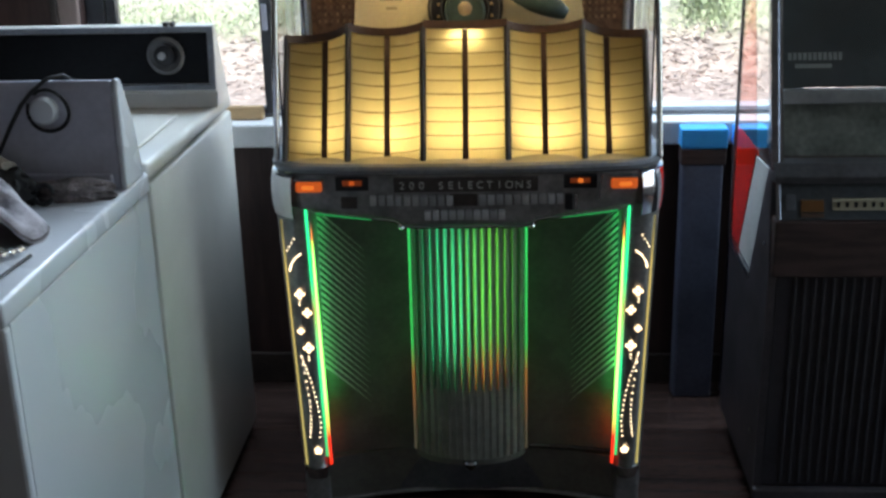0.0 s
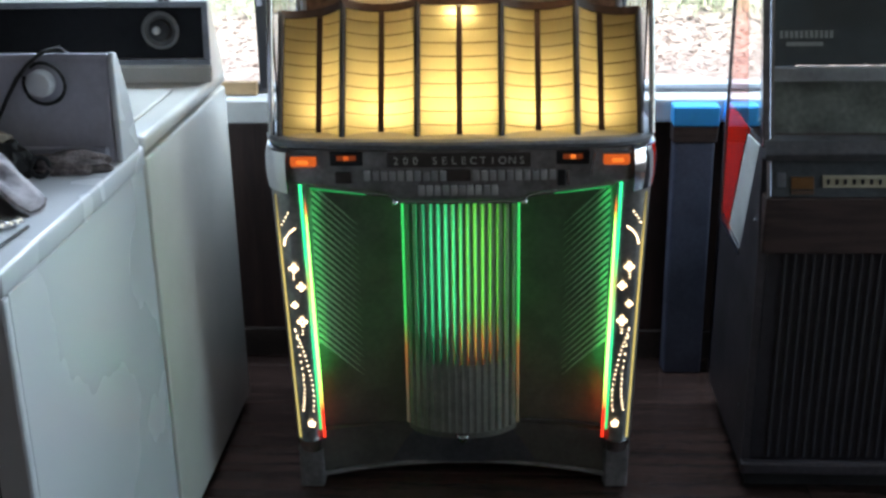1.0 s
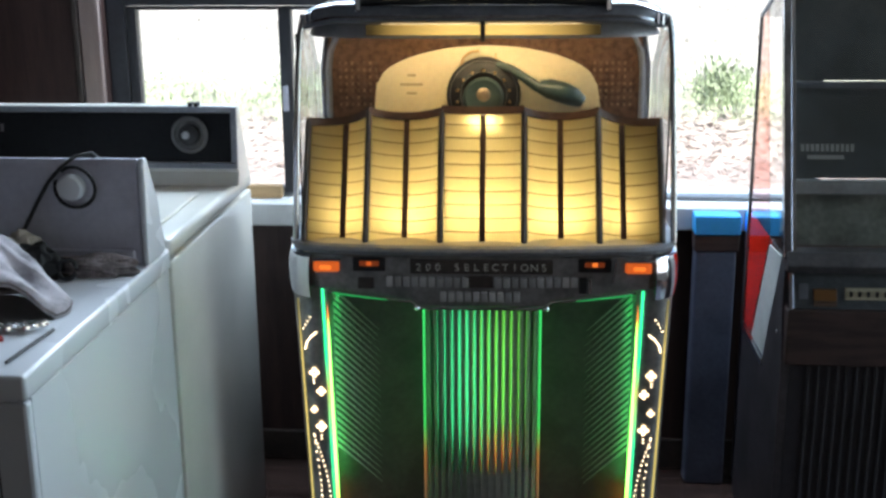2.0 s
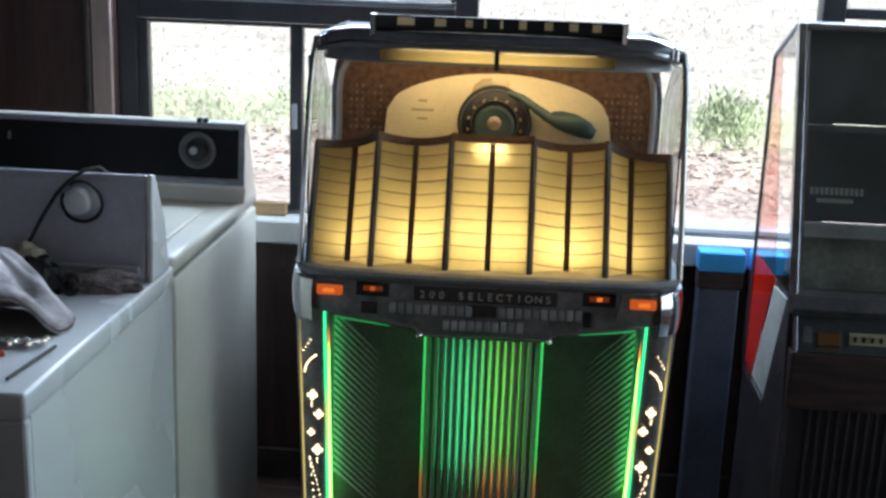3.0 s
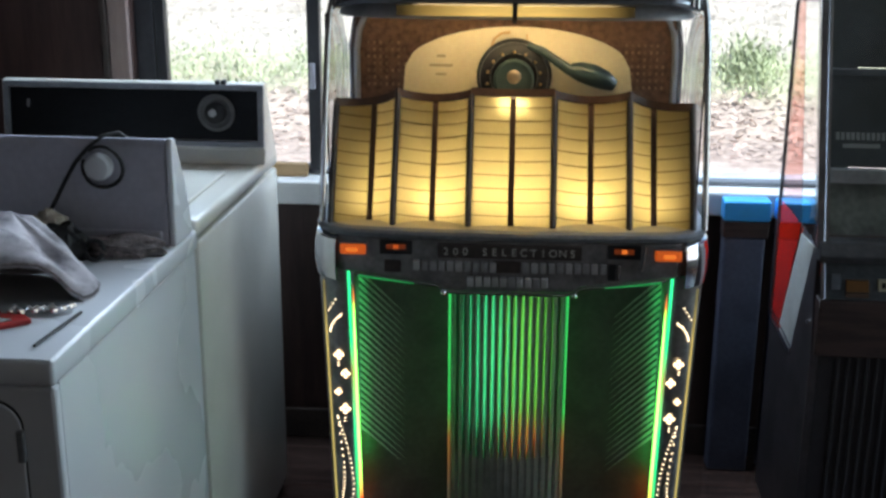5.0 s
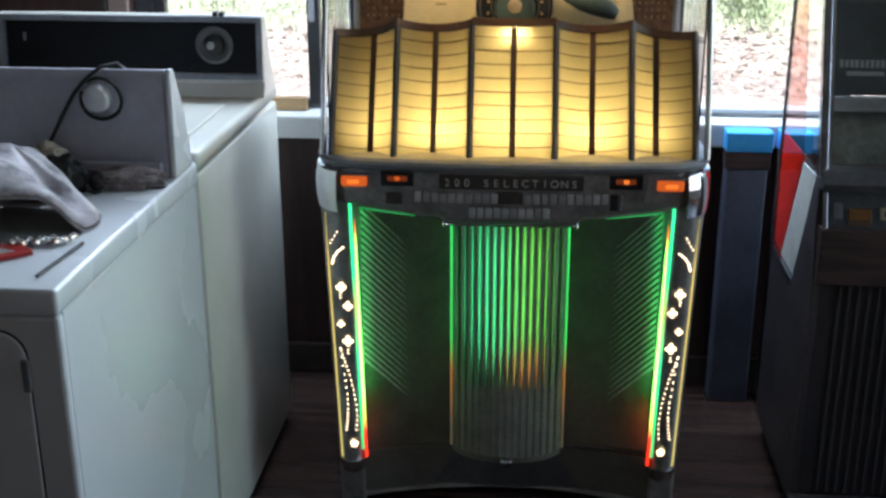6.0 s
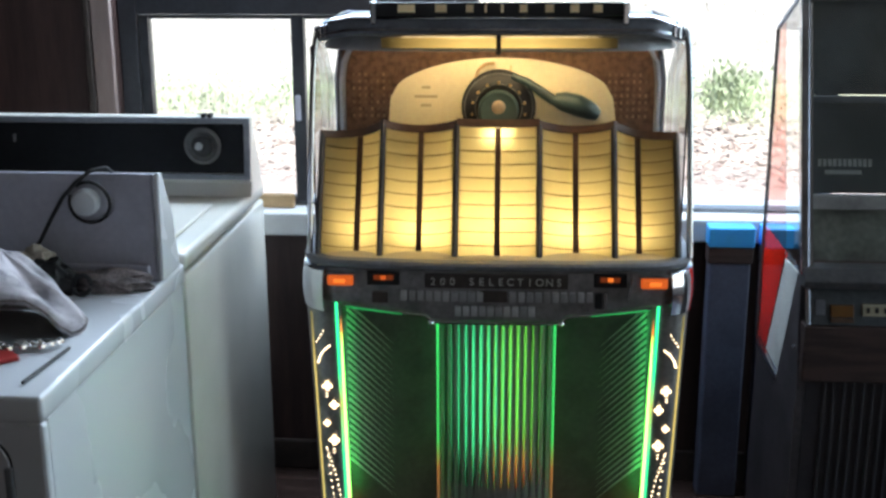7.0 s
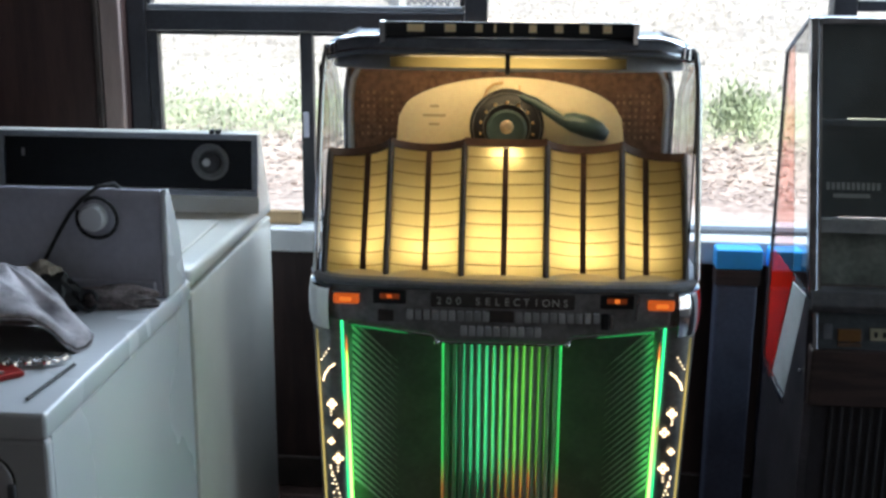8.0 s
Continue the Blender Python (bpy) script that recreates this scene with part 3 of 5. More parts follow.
for s in (-1, 1):
    lens = plate("signal_lamp", *sorted((s * 0.302, s * 0.357)), 0.813, 0.836, 0.007, M_LAMP, belt, "glowing orange lamp", 0.005)
    # brighter plate, added to give the lamp's glow its hot middle
    plate("hot_spot", *sorted((s * 0.318, s * 0.344)), 0.819, 0.829, 0.0125, M_LAMPHOT, lens, "bright bulb", 0.004)
    plate("lamp_hood", *sorted((s * 0.298, s * 0.361)), 0.8365, 0.841, 0.006, M_BELT, lens, "metal hood")
    plate("slot_bright", *sorted((s * 0.232, s * 0.243)), 0.8295, 0.8385, 0.0075, M_LAMP if s < 0 else M_LAMPHOT, belt, "small bright bulb")
    plate("slot_frame", *sorted((s * 0.203, s * 0.272)), 0.817, 0.846, 0.002, M_BLACK, belt, "black recessed slot")
    plate("slot_light", *sorted((s * 0.216, s * 0.258)), 0.828, 0.84, 0.004, M_LAMPDIM, belt, "dim orange window")
plate("coin_slot", -0.262, -0.228, 0.778, 0.803, 0.004, M_CABINET, belt, "black coin return")
slot = plate("coin_slot", 0.206, 0.222, 0.772, 0.806, 0.008, M_BLACK, belt, "upright coin slot")
plate("coin_slot_edge", 0.224, 0.232, 0.772, 0.806, 0.008, M_CHROME, slot, "chrome edge")
part("lever", prism([(0.273, 0.797), (0.2765, 0.797), (0.283, 0.848), (0.279, 0.848)], "y", -0.026, -0.004, 0.001), M_CHROME, belt, "chrome lever")
sel = plate("selection_window", -0.15, 0.15, 0.814, 0.844, 0.004, M_CABINET, belt, "dark lettered window")
for k, sign_ in enumerate("200 SELECTIONS"):
    if sign_ != " ":
        letter(sign_, 0.0225, facing(-0.132 + 0.0202 * k, -0.0205, 0.829), M_LETTER, sel)
bw = box(-0.0066, 0.0066, -0.008, 0.004, -0.0105, 0.0105, 0.002)
first = part("button", bw, M_BUTTON, belt, "grey square key")
spots = [(-0.203 + 0.0178 * (i + 0.5), 0.796) for i in range(10)] + [(0.026 + 0.0178 * (i + 0.5), 0.796) for i in range(10)] + [(-0.089 + 0.0172 * (i + 0.5), 0.764) for i in range(10)]
for i, (x, z) in enumerate(spots):
    m = pose(x, front_y(x) - 0.002, z)
    if i == 0:
        first.matrix_basis = m
    else:
        again(first, m)
plate("key_plate", -0.034, 0.024, 0.783, 0.809, 0.002, M_CABINET, belt, "black plate between the keys")

# columns
CHAIN_A = [(0.375, 0.423), (0.368, 0.36), (0.363, 0.31), (0.362, 0.273), (0.364, 0.245), (0.368, 0.219)]
CHAIN_B = [(0.374, 0.418), (0.366, 0.392), (0.357, 0.362), (0.35, 0.325), (0.345, 0.29), (0.342, 0.25), (0.345, 0.216)]


def column_outer(z):
    return 0.392 + (z - 0.14) * 0.036


def column_face(x, z):
    """How far forward the column stands at x."""
    o, i = column_outer(z), 0.328
    k = max(-1, min(1, 2 * (x - i) / (o - i) - 1))
    return 0.075 - 0.043 * math.sqrt(max(0.0, 1 - k * k))


def blossom(r, petals):
    bm = bmesh.new()
    for k in range(petals):
        a = 2 * math.pi * k / petals + math.pi / 2
        c = Vector((math.cos(a) * r * 0.56, 0, math.sin(a) * r * 0.56))
        ring_v = [bm.verts.new(c + Vector((math.cos(b) * r * 0.36, -0.001 * (petals % 3 + 1), math.sin(b) * r * 0.36))) for b in [2 * math.pi * j / 8 for j in range(8)]]
        top = bm.verts.new(c + Vector((0, -0.004, 0)))
        for j in range(8):
            bm.faces.new((ring_v[j], ring_v[(j + 1) % 8], top))
    return bm


BEAD = None
for s in (-1, 1):
    def skin(u, v, s=s):
        z = 0.128 + v * 0.642
        a = math.pi * u
        o, i = column_outer(z), 0.328
        return (s * ((o + i) / 2 - math.cos(a) * (o - i) / 2), 0.075 - 0.043 * math.sin(a), z)
    col = part("column", sheet(skin, 14, 8, (0, 0.03, 0)), M_COLUMN, juke, "curved dark chrome column", True)
    part("glow_tube", sweep([(s * (0.325 + 0.016 * (z - 0.15) / 0.6), 0.05, z) for z in (0.14, 0.3, 0.45, 0.6, 0.69, 0.757)], 0.0036, 10), M_TUBE_IN, col, "bright green glass tube with red ends", True)
    part("glow_sleeve", sweep([(s * (0.333 + 0.0125 * (z - 0.15) / 0.6), column_face(0.333 + 0.0125 * (z - 0.15) / 0.6, z) - 0.001, z) for z in (0.16, 0.3, 0.45, 0.6, 0.7, 0.765)], 0.003, 8), M_TUBE_OUT, col, "green plastic sleeve", True)
    part("edge_strip", sweep([(s * (column_outer(z) - 0.0125), column_face(column_outer(z) - 0.0125, z) - 0.001, z) for z in (0.145, 0.3, 0.45, 0.6, 0.74)], 0.0026, 8), M_EDGE, col, "yellow lit edge of clear plastic", True)
    part("column_end", sheet(lambda u, v, s=s: (s * (0.357 - math.cos(math.pi * u) * (0.036 - 0.006 * v)), 0.075 - (0.052 - 0.012 * v) * math.sin(math.pi * u), 0.14 - 0.034 * v), 12, 3, (0, 0.012, 0)), M_CHROME, col, "polished rounded end", True)
    foot = part("foot", prism([(s * 0.332, 0.055), (s * 0.388, 0.055), (s * 0.395, 0.14), (s * 0.332, 0.14)], "z", 0.0, 0.11, 0.006), M_BELT, juke, "dark foot under the column")
    for (x, z, r, n) in ((0.369, 0.572, 0.0126, 4), (0.355, 0.527, 0.0117, 4), (0.372, 0.484, 0.0091, 4), (0.357, 0.443, 0.0135, 4), (0.35, 0.185, 0.0105, 5)):
        part("blossom", blossom(r, n), M_STAR, col, "lit white blossom").matrix_basis = pose(s * x, column_face(x, z) - 0.002, z)
    dots = [along([(0.388, 0.625), (0.384, 0.64), (0.374, 0.655), (0.362, 0.664)], k / 9) + [0.0023] for k in range(10)]
    dots += [[0.391 - 0.0055 * k, 0.672 + 0.009 * k, 0.0018] for k in range(4)]
    dots += [along(CHAIN_A, k / 15) + [0.002] for k in range(16)] + [along(CHAIN_B, k / 17) + [0.002] for k in range(18)]
    dots += [[0.371, 0.553 - 0.007 * k, 0.002] for k in range(2)] + [[0.358, 0.42 - 0.008 * k, 0.002] for k in range(2)]
    for x, z, r in dots:
        if BEAD is None:
            bb = bmesh.new()
            bmesh.ops.create_icosphere(bb, subdivisions=1, radius=1.0)
            BEAD = part("bead", bb, M_STAR, col, "", True)
            b = BEAD
        else:
            b = again(BEAD, Matrix())
            b.parent = col
        b.matrix_basis = Matrix.Translation((s * x, column_face(x, z) - 0.001, z)) @ Matrix.Diagonal((r, r, r, 1))

# grille: ribbed side panels and the fluted middle
for s in (-1, 1):
    def wing(u, v, s=s):
        x = 0.33 - 0.192 * u
        return (s * x, 0.078 + 0.03 * math.sin(u * math.pi / 2), 0.15 + 0.61 * v)
    panel = part("grille_wing", sheet(wing, 8, 4, (0, 0.008, 0)), M_BROWNPLASTIC, juke, "smoky ribbed plastic grille wing", True)
    # pale rib colour and the taper stand for tube light that fades inwards
    bm = bmesh.new()
    N = 8
    rows = []
    for k in range(N + 1):
        u = k / N * 0.52
        x, y, _ = wing(u, 0)
        z = -1.05 * (0.33 - abs(x))
        rows.append([bm.verts.new((x, y - 0.0002, z + 0.0002 + 0.0046 * (1 - k / N))), bm.verts.new((x, y - 0.0004 - 0.0098 * (1 - k / N) ** 1.4, z)), bm.verts.new((x, y - 0.0002, z - 0.0002 - 0.0046 * (1 - k / N)))])
    for a, b in zip(rows, rows[1:]):
        bm.faces.new((a[0], a[1], b[1], b[0]))
        bm.faces.new((a[1], a[2], b[2], b[1]))
    rib = part("rib", bm, M_RIB, panel)
    rib.matrix_basis = pose(0, 0, 0.752)
    for k in range(1, 24):
        again(rib, pose(0, 0, 0.752 - 0.0162 * k))
    part("grille_rail", sweep([(s * x, y - 0.006, 0.158) for x, y, _ in [wing(k / 8, 0) for k in range(9)]], 0.0032, 6), M_SOFTCHROME, panel, "thin chrome rail", True)


def flute_y(x):
    return 0.103 - 0.078 * math.sqrt(max(0.0, 1 - (x / 0.13) ** 2))


pil = part("grille_pilaster", prism([(-0.142, 0.109), (0.142, 0.109), (0.142, 0.117), (-0.142, 0.117)], "z", 0.15, 0.735), M_BROWNPLASTIC, juke, "fluted plastic pilaster lit from inside")
part("pilaster_floor", prism([(-0.127, 0.108)] + [(x, flute_y(x)) for x in [-0.125 + 0.25 * k / 16 for k in range(17)]] + [(0.127, 0.108)], "z", 0.148, 0.162), M_BROWNPLASTIC, pil)
# unseen plate, added to keep lamp light off the pilaster's lower part
part("light_stop", prism([(-0.12, 0.107)] + [(x * 0.94, flute_y(x) + 0.007) for x in [-0.12 + 0.24 * k / 16 for k in range(17)]] + [(0.12, 0.107)], "z", 0.322, 0.327), M_BLACK, pil, "unseen plate that stops the lamps' light")
part("pilaster_nose", lathe([(0.002, -0.022), (0.012, -0.012), (0.018, 0.0), (0.016, 0.006)], pose(0, 0.028, 0.156), 16), M_DARKCHROME, pil, "small metal nose", True)
NR, P = 15, 0.0158
for k in range(NR + 1):
    a, b = (k - NR / 2) * P - P * 0.27, (k - NR / 2) * P + P * 0.27
    a, b = max(a, -0.126), min(b, 0.126)
    bm = sheet(lambda u, v, a=a, b=b: (a + (b - a) * u, flute_y(a + (b - a) * u), 0.162 + 0.572 * v), 3, 1, (0, 0.004, 0))
    part("flute_bar", bm, M_FLUTE, pil)
for k in range(NR):
    c = (k - (NR - 1) / 2) * P
    w = P * 0.26
    bm = sheet(lambda u, v, c=c, w=w: (c - w * math.cos(math.pi * u), flute_y(c) - 0.0035 * math.sin(math.pi * u) + 0.002, 0.336 + 0.392 * v), 6, 1)
    part("flute_lens", bm, M_LENS, pil, "clear ribbed lens", True)
    # the lens only dims here; its unlit end is built as a smoky part
    bm = sheet(lambda u, v, c=c, w=w: (c - w * math.cos(math.pi * u), flute_y(c) - 0.0008 * math.sin(math.pi * u), 0.163 + 0.1725 * v), 6, 1, (0, 0.002, 0))
    part("unlit_foot", bm, M_FLUTE, pil, "smoky foot standing for the unlit end of the lens", True)
for s in (-1, 1):
    part("edge_glow", sweep([(s * 0.1285, 0.08, z) for z in (0.163, 0.3, 0.45, 0.6, 0.728)], 0.0028, 8), M_EDGE_GREEN, pil, "green lit plastic edge", True)


def juke_lamp(name, at, target, sx, sy, watts, colour):
    ob = area(name, at, target, sx, sy, watts, colour)
    ob.matrix_world = juke.matrix_basis @ ob.matrix_world
    return ob


juke_lamp("pilaster_lamp_left", (-0.034, 0.082, 0.57), (-0.034, 0.0, 0.57), 0.055, 0.3, 0.24, (0.08, 1.0, 0.45))
juke_lamp("pilaster_lamp_right", (0.034, 0.082, 0.58), (0.034, 0.0, 0.58), 0.055, 0.28, 0.2, (0.26, 1.0, 0.12))
juke_lamp("pilaster_lamp_red", (0.034, 0.07, 0.4), (0.034, 0.0, 0.4), 0.06, 0.06, 0.028, (1.0, 0.18, 0.05))

for s in (-1, 1):  # the light that the column tubes throw across the ribbed wings
    juke_lamp("wing_lamp", (s * 0.324, 0.069, 0.53), (0.0, 0.072, 0.53), 0.006, 0.44, 0.062, (0.06, 1.0, 0.28))
    juke_lamp("wing_lamp_red", (s * 0.323, 0.066, 0.235), (0.0, 0.09, 0.235), 0.006, 0.1, 0.008 + 0.004 * s, (1.0, 0.12, 0.03))
    lit = [(x, y - 0.003, z - 0.0035) for x, y, z in low_line if 0.2 < s * x < 0.325]
    part("lip_glow", sweep(lit, lambda u, s=s: 0.0008 + 0.0018 * (u if s > 0 else 1 - u), 6), M_LIPLIGHT, belt, "green tube light caught on the lip, added as a glowing strip", True)

# apron between the feet
bm = sheet(lambda u, v: (-0.335 + 0.67 * u, 0.06 + 0.06 * (1 - (2 * u - 1) ** 2) + 0.012 * (1 - v), 0.03 + 0.118 * v), 20, 3, (0, 0.02, 0))
part("apron", bm, M_BROWNPLASTIC, juke, "dark curved apron", True)
bm = sweep([(-0.335 + 0.67 * k / 20, 0.064 + 0.06 * (1 - (2 * k / 20 - 1) ** 2), 0.032) for k in range(21)], 0.006, 6)
part("apron_edge", bm, M_BELT, juke, "worn metal edge", True)

# title strips: five hollow bays, leaning back
N_IN = Vector((0, 0.889, -0.457))
LEAN = Vector((0, 0.142, 0.276))
EDGES = [-0.384, -0.251, -0.09, 0.09, 0.251, 0.384]
MIDS = [-0.305, -0.17, 0.0, 0.17, 0.305]
DEEP = [0.034, 0.036, 0.01, 0.036, 0.034]


def cap_v(i, x):
    """How high the strips of a bay reach at x; the outer bays fall away to the sides."""
    if i in (1, 2, 3):
        return (0.935, 0.95, 0.935)[i - 1]
    k = (abs(x) - 0.251) / 0.133
    return 0.935 - 0.075 * k


def bay_point(i, x, v, off=0.0):
    l, r, m = EDGES[i], EDGES[i + 1], MIDS[i]
    k = (x - m) / ((r - m) if x > m else (m - l))
    return Vector((x, 0.044, 0.862)) + LEAN * v + N_IN * (DEEP[i] * (1 - k * k) + off)


def cap_point(i, x, v):
    return bay_point(i, x, cap_v(i, x) + 0.05 * v, -0.004 - 0.005 * v)


TITLE_WATTS = 0.1
titles = part("title_holder", prism([(0.185, 0.848), (0.23, 1.085), (0.245, 1.085), (0.245, 0.848)], "x", -0.384, 0.384), M_TANPRINT, juke, "holder behind the title strips")
for i in range(5):
    for a, b in ((EDGES[i] + 0.006, MIDS[i] - 0.006), (MIDS[i] + 0.006, EDGES[i + 1] - 0.006)):
        pitch = (cap_v(i, (a + b) / 2) + 0.02) / 10
        hgt = 0.97 * pitch
        bm = sheet(lambda u, v, a=a, b=b, i=i: bay_point(i, a + (b - a) * u, v * hgt, 0.0015 * math.sin(v * math.pi)), 6, 2)
        st = part("title_strip", bm, M_STRIP, titles, "yellow backlit paper strip", True)
        for k in range(1, 10):
            again(st, Matrix.Translation(LEAN * pitch * k))
        bm = sheet(lambda u, v, a=a, b=b, i=i: bay_point(i, a + (b - a) * u, v * 0.0054, -0.001), 6, 1, tuple(N_IN * 0.002))
        gr = part("strip_rail", bm, M_STRIPRAIL, titles)
        gr.matrix_basis = Matrix.Translation(LEAN * 0.96 * pitch)
        for k in range(1, 9):
            again(gr, Matrix.Translation(LEAN * pitch * (0.96 + k)))
    bm = sheet(lambda u, v, i=i: bay_point(i, MIDS[i] - 0.006 + 0.012 * u, v * (cap_v(i, MIDS[i]) - 0.012), -0.003), 2, 1, tuple(N_IN * 0.006))
    part("middle_bar", bm, M_BROWNTRIM, titles, "dark brown bar")
    bm = sheet(lambda u, v, i=i: cap_point(i, EDGES[i] + (EDGES[i + 1] - EDGES[i]) * u, v), 12, 3, tuple(N_IN * 0.05))
    part("top_cap", bm, M_BROWNTRIM, titles, "dark scalloped cap", True)
part("bottom_bar", box(-0.383, 0.383, 0.028, 0.1, 0.846, 0.866, 0.004), M_ARCH, titles, "pale ledge under the strips")
for x in EDGES:
    bm = sheet(lambda u, v, x=x: Vector((x - 0.0065 + 0.013 * u, 0.044, 0.862)) + LEAN * v * (0.99 if abs(x) < 0.3 else 0.91) + N_IN * (-0.006 * math.sin(math.pi * u)), 4, 1, tuple(N_IN * 0.012))
    part("divider", bm, M_CABINET, titles, "dark metal divider", True)
for s in (-1, 1):
    part("holder_cheek", prism([(0.05, 0.85), (0.172, 1.1), (0.25, 1.1), (0.25, 0.85)], "x", *sorted((s * 0.386, s * 0.392))), M_BELT, titles)
for x, w in ((-0.29, 0.6), (-0.165, 1.0), (0.0, 1.15), (0.165, 1.0), (0.29, 0.6)):
    juke_lamp("title_lamp", (x, 0.15, 0.873), (x, 0.085, 0.985), 0.15, 0.025, TITLE_WATTS * w, (1.0, 0.77, 0.38))
    juke_lamp("title_lamp_back", (x, 0.186, 0.97), (x, 0.1, 1.01), 0.13, 0.05, TITLE_WATTS * 0.09 * w, (1.0, 0.77, 0.38))
juke_lamp("title_lamp_top", (0.0, 0.2, 1.1), (0.0, 0.16, 1.096), 0.06, 0.012, 0.03, (1.0, 0.8, 0.42))
# lamps of the record chamber, behind the hood's lip
for x in (-0.11, 0.11):
    juke_lamp("hood_lamp", (x, 0.1, 1.3275), (x, 0.15, 1.26), 0.2, 0.012, 0.02, (1.0, 0.72, 0.34))
juke_lamp("chamber_lamp", (0.0, 0.15, 1.305), (0.0, 0.3, 1.2), 0.4, 0.02, 0.45, (1.0, 0.74, 0.38))

# the record mechanism
part("cane_back", box(-0.378, 0.378, 0.45, 0.462, 0.85, 1.31), M_CANE, juke, "woven brown back panel")
dot = part("weave_stud", box(-0.003, 0.003, -0.003, 0.0, -0.004, 0.004, 0.0012, 1), M_STUD, juke)
k0 = True
for s in (-1, 1):
    for i in range(7):
        for j in range(7):
            m = pose(s * (0.262 + 0.0145 * i), 0.449, 1.105 + 0.0165 * j)
            if k0:
                dot.matrix_basis, k0 = m, False
            else:
                again(dot, m)
ARC = [(-0.254, 1.085), (-0.246, 1.17)] + [(0.006 + 0.24 * math.sin(a), 1.19 + 0.069 * abs(math.cos(a)) ** 1.3) for a in [math.radians(-88 + 8 * k) for k in range(23)]] + [(0.258, 1.17), (0.27, 1.085)]
arch = part("arch", prism(ARC, "y", 0.3, 0.312), M_ARCH, juke, "cream arched cover plate")
for x, z, w in ((-0.165, 1.193, 0.02), (-0.165, 1.172, 0.052), (-0.165, 1.152, 0.024)):
    part("label_bar", box(x - w / 2, x + w / 2, 0.2975, 0.2995, z - 0.003, z + 0.003), M_TANPRINT, arch)
mech = part("record_carousel", lathe([(0.045, 0.0), (0.083, 0.0), (0.084, 0.02), (0.07, 0.032), (0.05, 0.034), (0.045, 0.03)], facing(0, 0.298, 1.152), 40), M_BLACK, juke, "black round record magazine", True)
for k in range(9):
    a = math.radians(-10 + 25 * k)
    part("pin", lathe([(0.0032, 0), (0.0032, 0.008), (0.0016, 0.01)], facing(math.cos(a) * 0.06, 0.264, 1.148 + math.sin(a) * 0.06), 8), M_BRASS, mech, "brass pin")
for r in (0.0765, 0.0525):
    part("rim", sweep([(r * math.cos(a), 0.2645, 1.152 + r * math.sin(a)) for a in [2 * math.pi * k / 40 for k in range(41)]], 0.0013, 6), M_RINGGREY, mech, "thin grey rim", True)
tr_ring = part("gripper_ring", lathe([(0.032, 0.0), (0.045, 0.0), (0.046, 0.01), (0.04, 0.016), (0.032, 0.012)], facing(0, 0.262, 1.148), 32), M_TEAL, mech, "teal ring", True)
part("hub", lathe([(0.021, 0), (0.021, 0.01), (0.014, 0.018), (0.006, 0.021)], facing(0, 0.266, 1.155), 24), M_HUB, mech, "brass hub", True)
part("carrier_foot", prism([(-0.052, 1.09), (0.052, 1.09), (0.046, 1.118), (-0.046, 1.118)], "y", 0.258, 0.29, 0.004), M_TEAL, mech)
arm = part("tone_arm", sweep([(0.03, 0.27, 1.222), (0.06, 0.262, 1.212), (0.09, 0.258, 1.192), (0.12, 0.255, 1.172), (0.15, 0.253, 1.163)], lambda u: 0.0075 + 0.006 * u, 10), M_TEAL, juke, "teal tone arm", True)
part("arm_head", sweep([(0.125, 0.254, 1.172), (0.145, 0.252, 1.168), (0.175, 0.25, 1.16), (0.205, 0.25, 1.148), (0.222, 0.25, 1.138)], lambda u: 0.01 + 0.017 * math.sin(math.pi * min(1, 0.12 + 0.8 * u)), 12, flat=0.9), M_TEAL, arm, "broad teal head", True)
part("hook", sweep([(-0.052, 0.285, 1.213), (-0.045, 0.28, 1.235), (-0.03, 0.278, 1.247), (-0.01, 0.278, 1.25)], 0.0035, 6), M_BRASS, juke, "small brass hook", True)
part("guide_post", sweep([(0.027, 0.285, 1.225), (0.027, 0.285, 1.245)], 0.002, 6), M_BRASS, juke)

# posts, glass and hood
for s in (-1, 1):
    pts = [(s * 0.403, 0.06, 0.865), (s * 0.401, 0.08, 0.98), (s * 0.397, 0.1, 1.12), (s * 0.393, 0.118, 1.24), (s * 0.389, 0.13, 1.3), (s * 0.383, 0.138, 1.333)]
    pts = [(x + (0.006 if s > 0 else 0.0), y, z) for x, y, z in pts]
    part("front_post", sweep(pts, 0.007, 10), M_CHROME, juke, "slim bent chrome post", True)
    part("front_post", sweep([(x + s * 0.003, y + 0.03, z) for x, y, z in pts], 0.0045, 8), M_BLACK, juke, "black gasket", True)
    part("rear_post", sweep([(s * 0.388, 0.44, 0.85), (s * 0.388, 0.44, 1.2), (s * 0.376, 0.435, 1.27), (s * 0.362, 0.43, 1.31)], 0.007, 8), M_DARKCHROME, juke, "bent chrome rear post", True)
    part("rear_post", sweep([(s * 0.374, 0.43, 0.85), (s * 0.374, 0.43, 1.19), (s * 0.368, 0.428, 1.235), (s * 0.352, 0.425, 1.27), (s * 0.325, 0.42, 1.295)], 0.0075, 8), M_REFLECTOR, juke, "curved pale metal frame strip", True)
    g = part("side_glass", box(*sorted((s * 0.396, s * 0.4)), 0.13, 0.44, 0.87, 1.3), M_GLASS, juke, "clear side glass")
    g.visible_shadow = False
HOODH = [(0, 0.084), (0.12, 0.085), (0.24, 0.09), (0.31, 0.1), (0.35, 0.116), (0.373, 0.14), (0.385, 0.175), (0.387, 0.22), (0.387, 0.5)]
HOOD = [(-x, y) for x, y in reversed(HOODH)] + HOODH[1:]
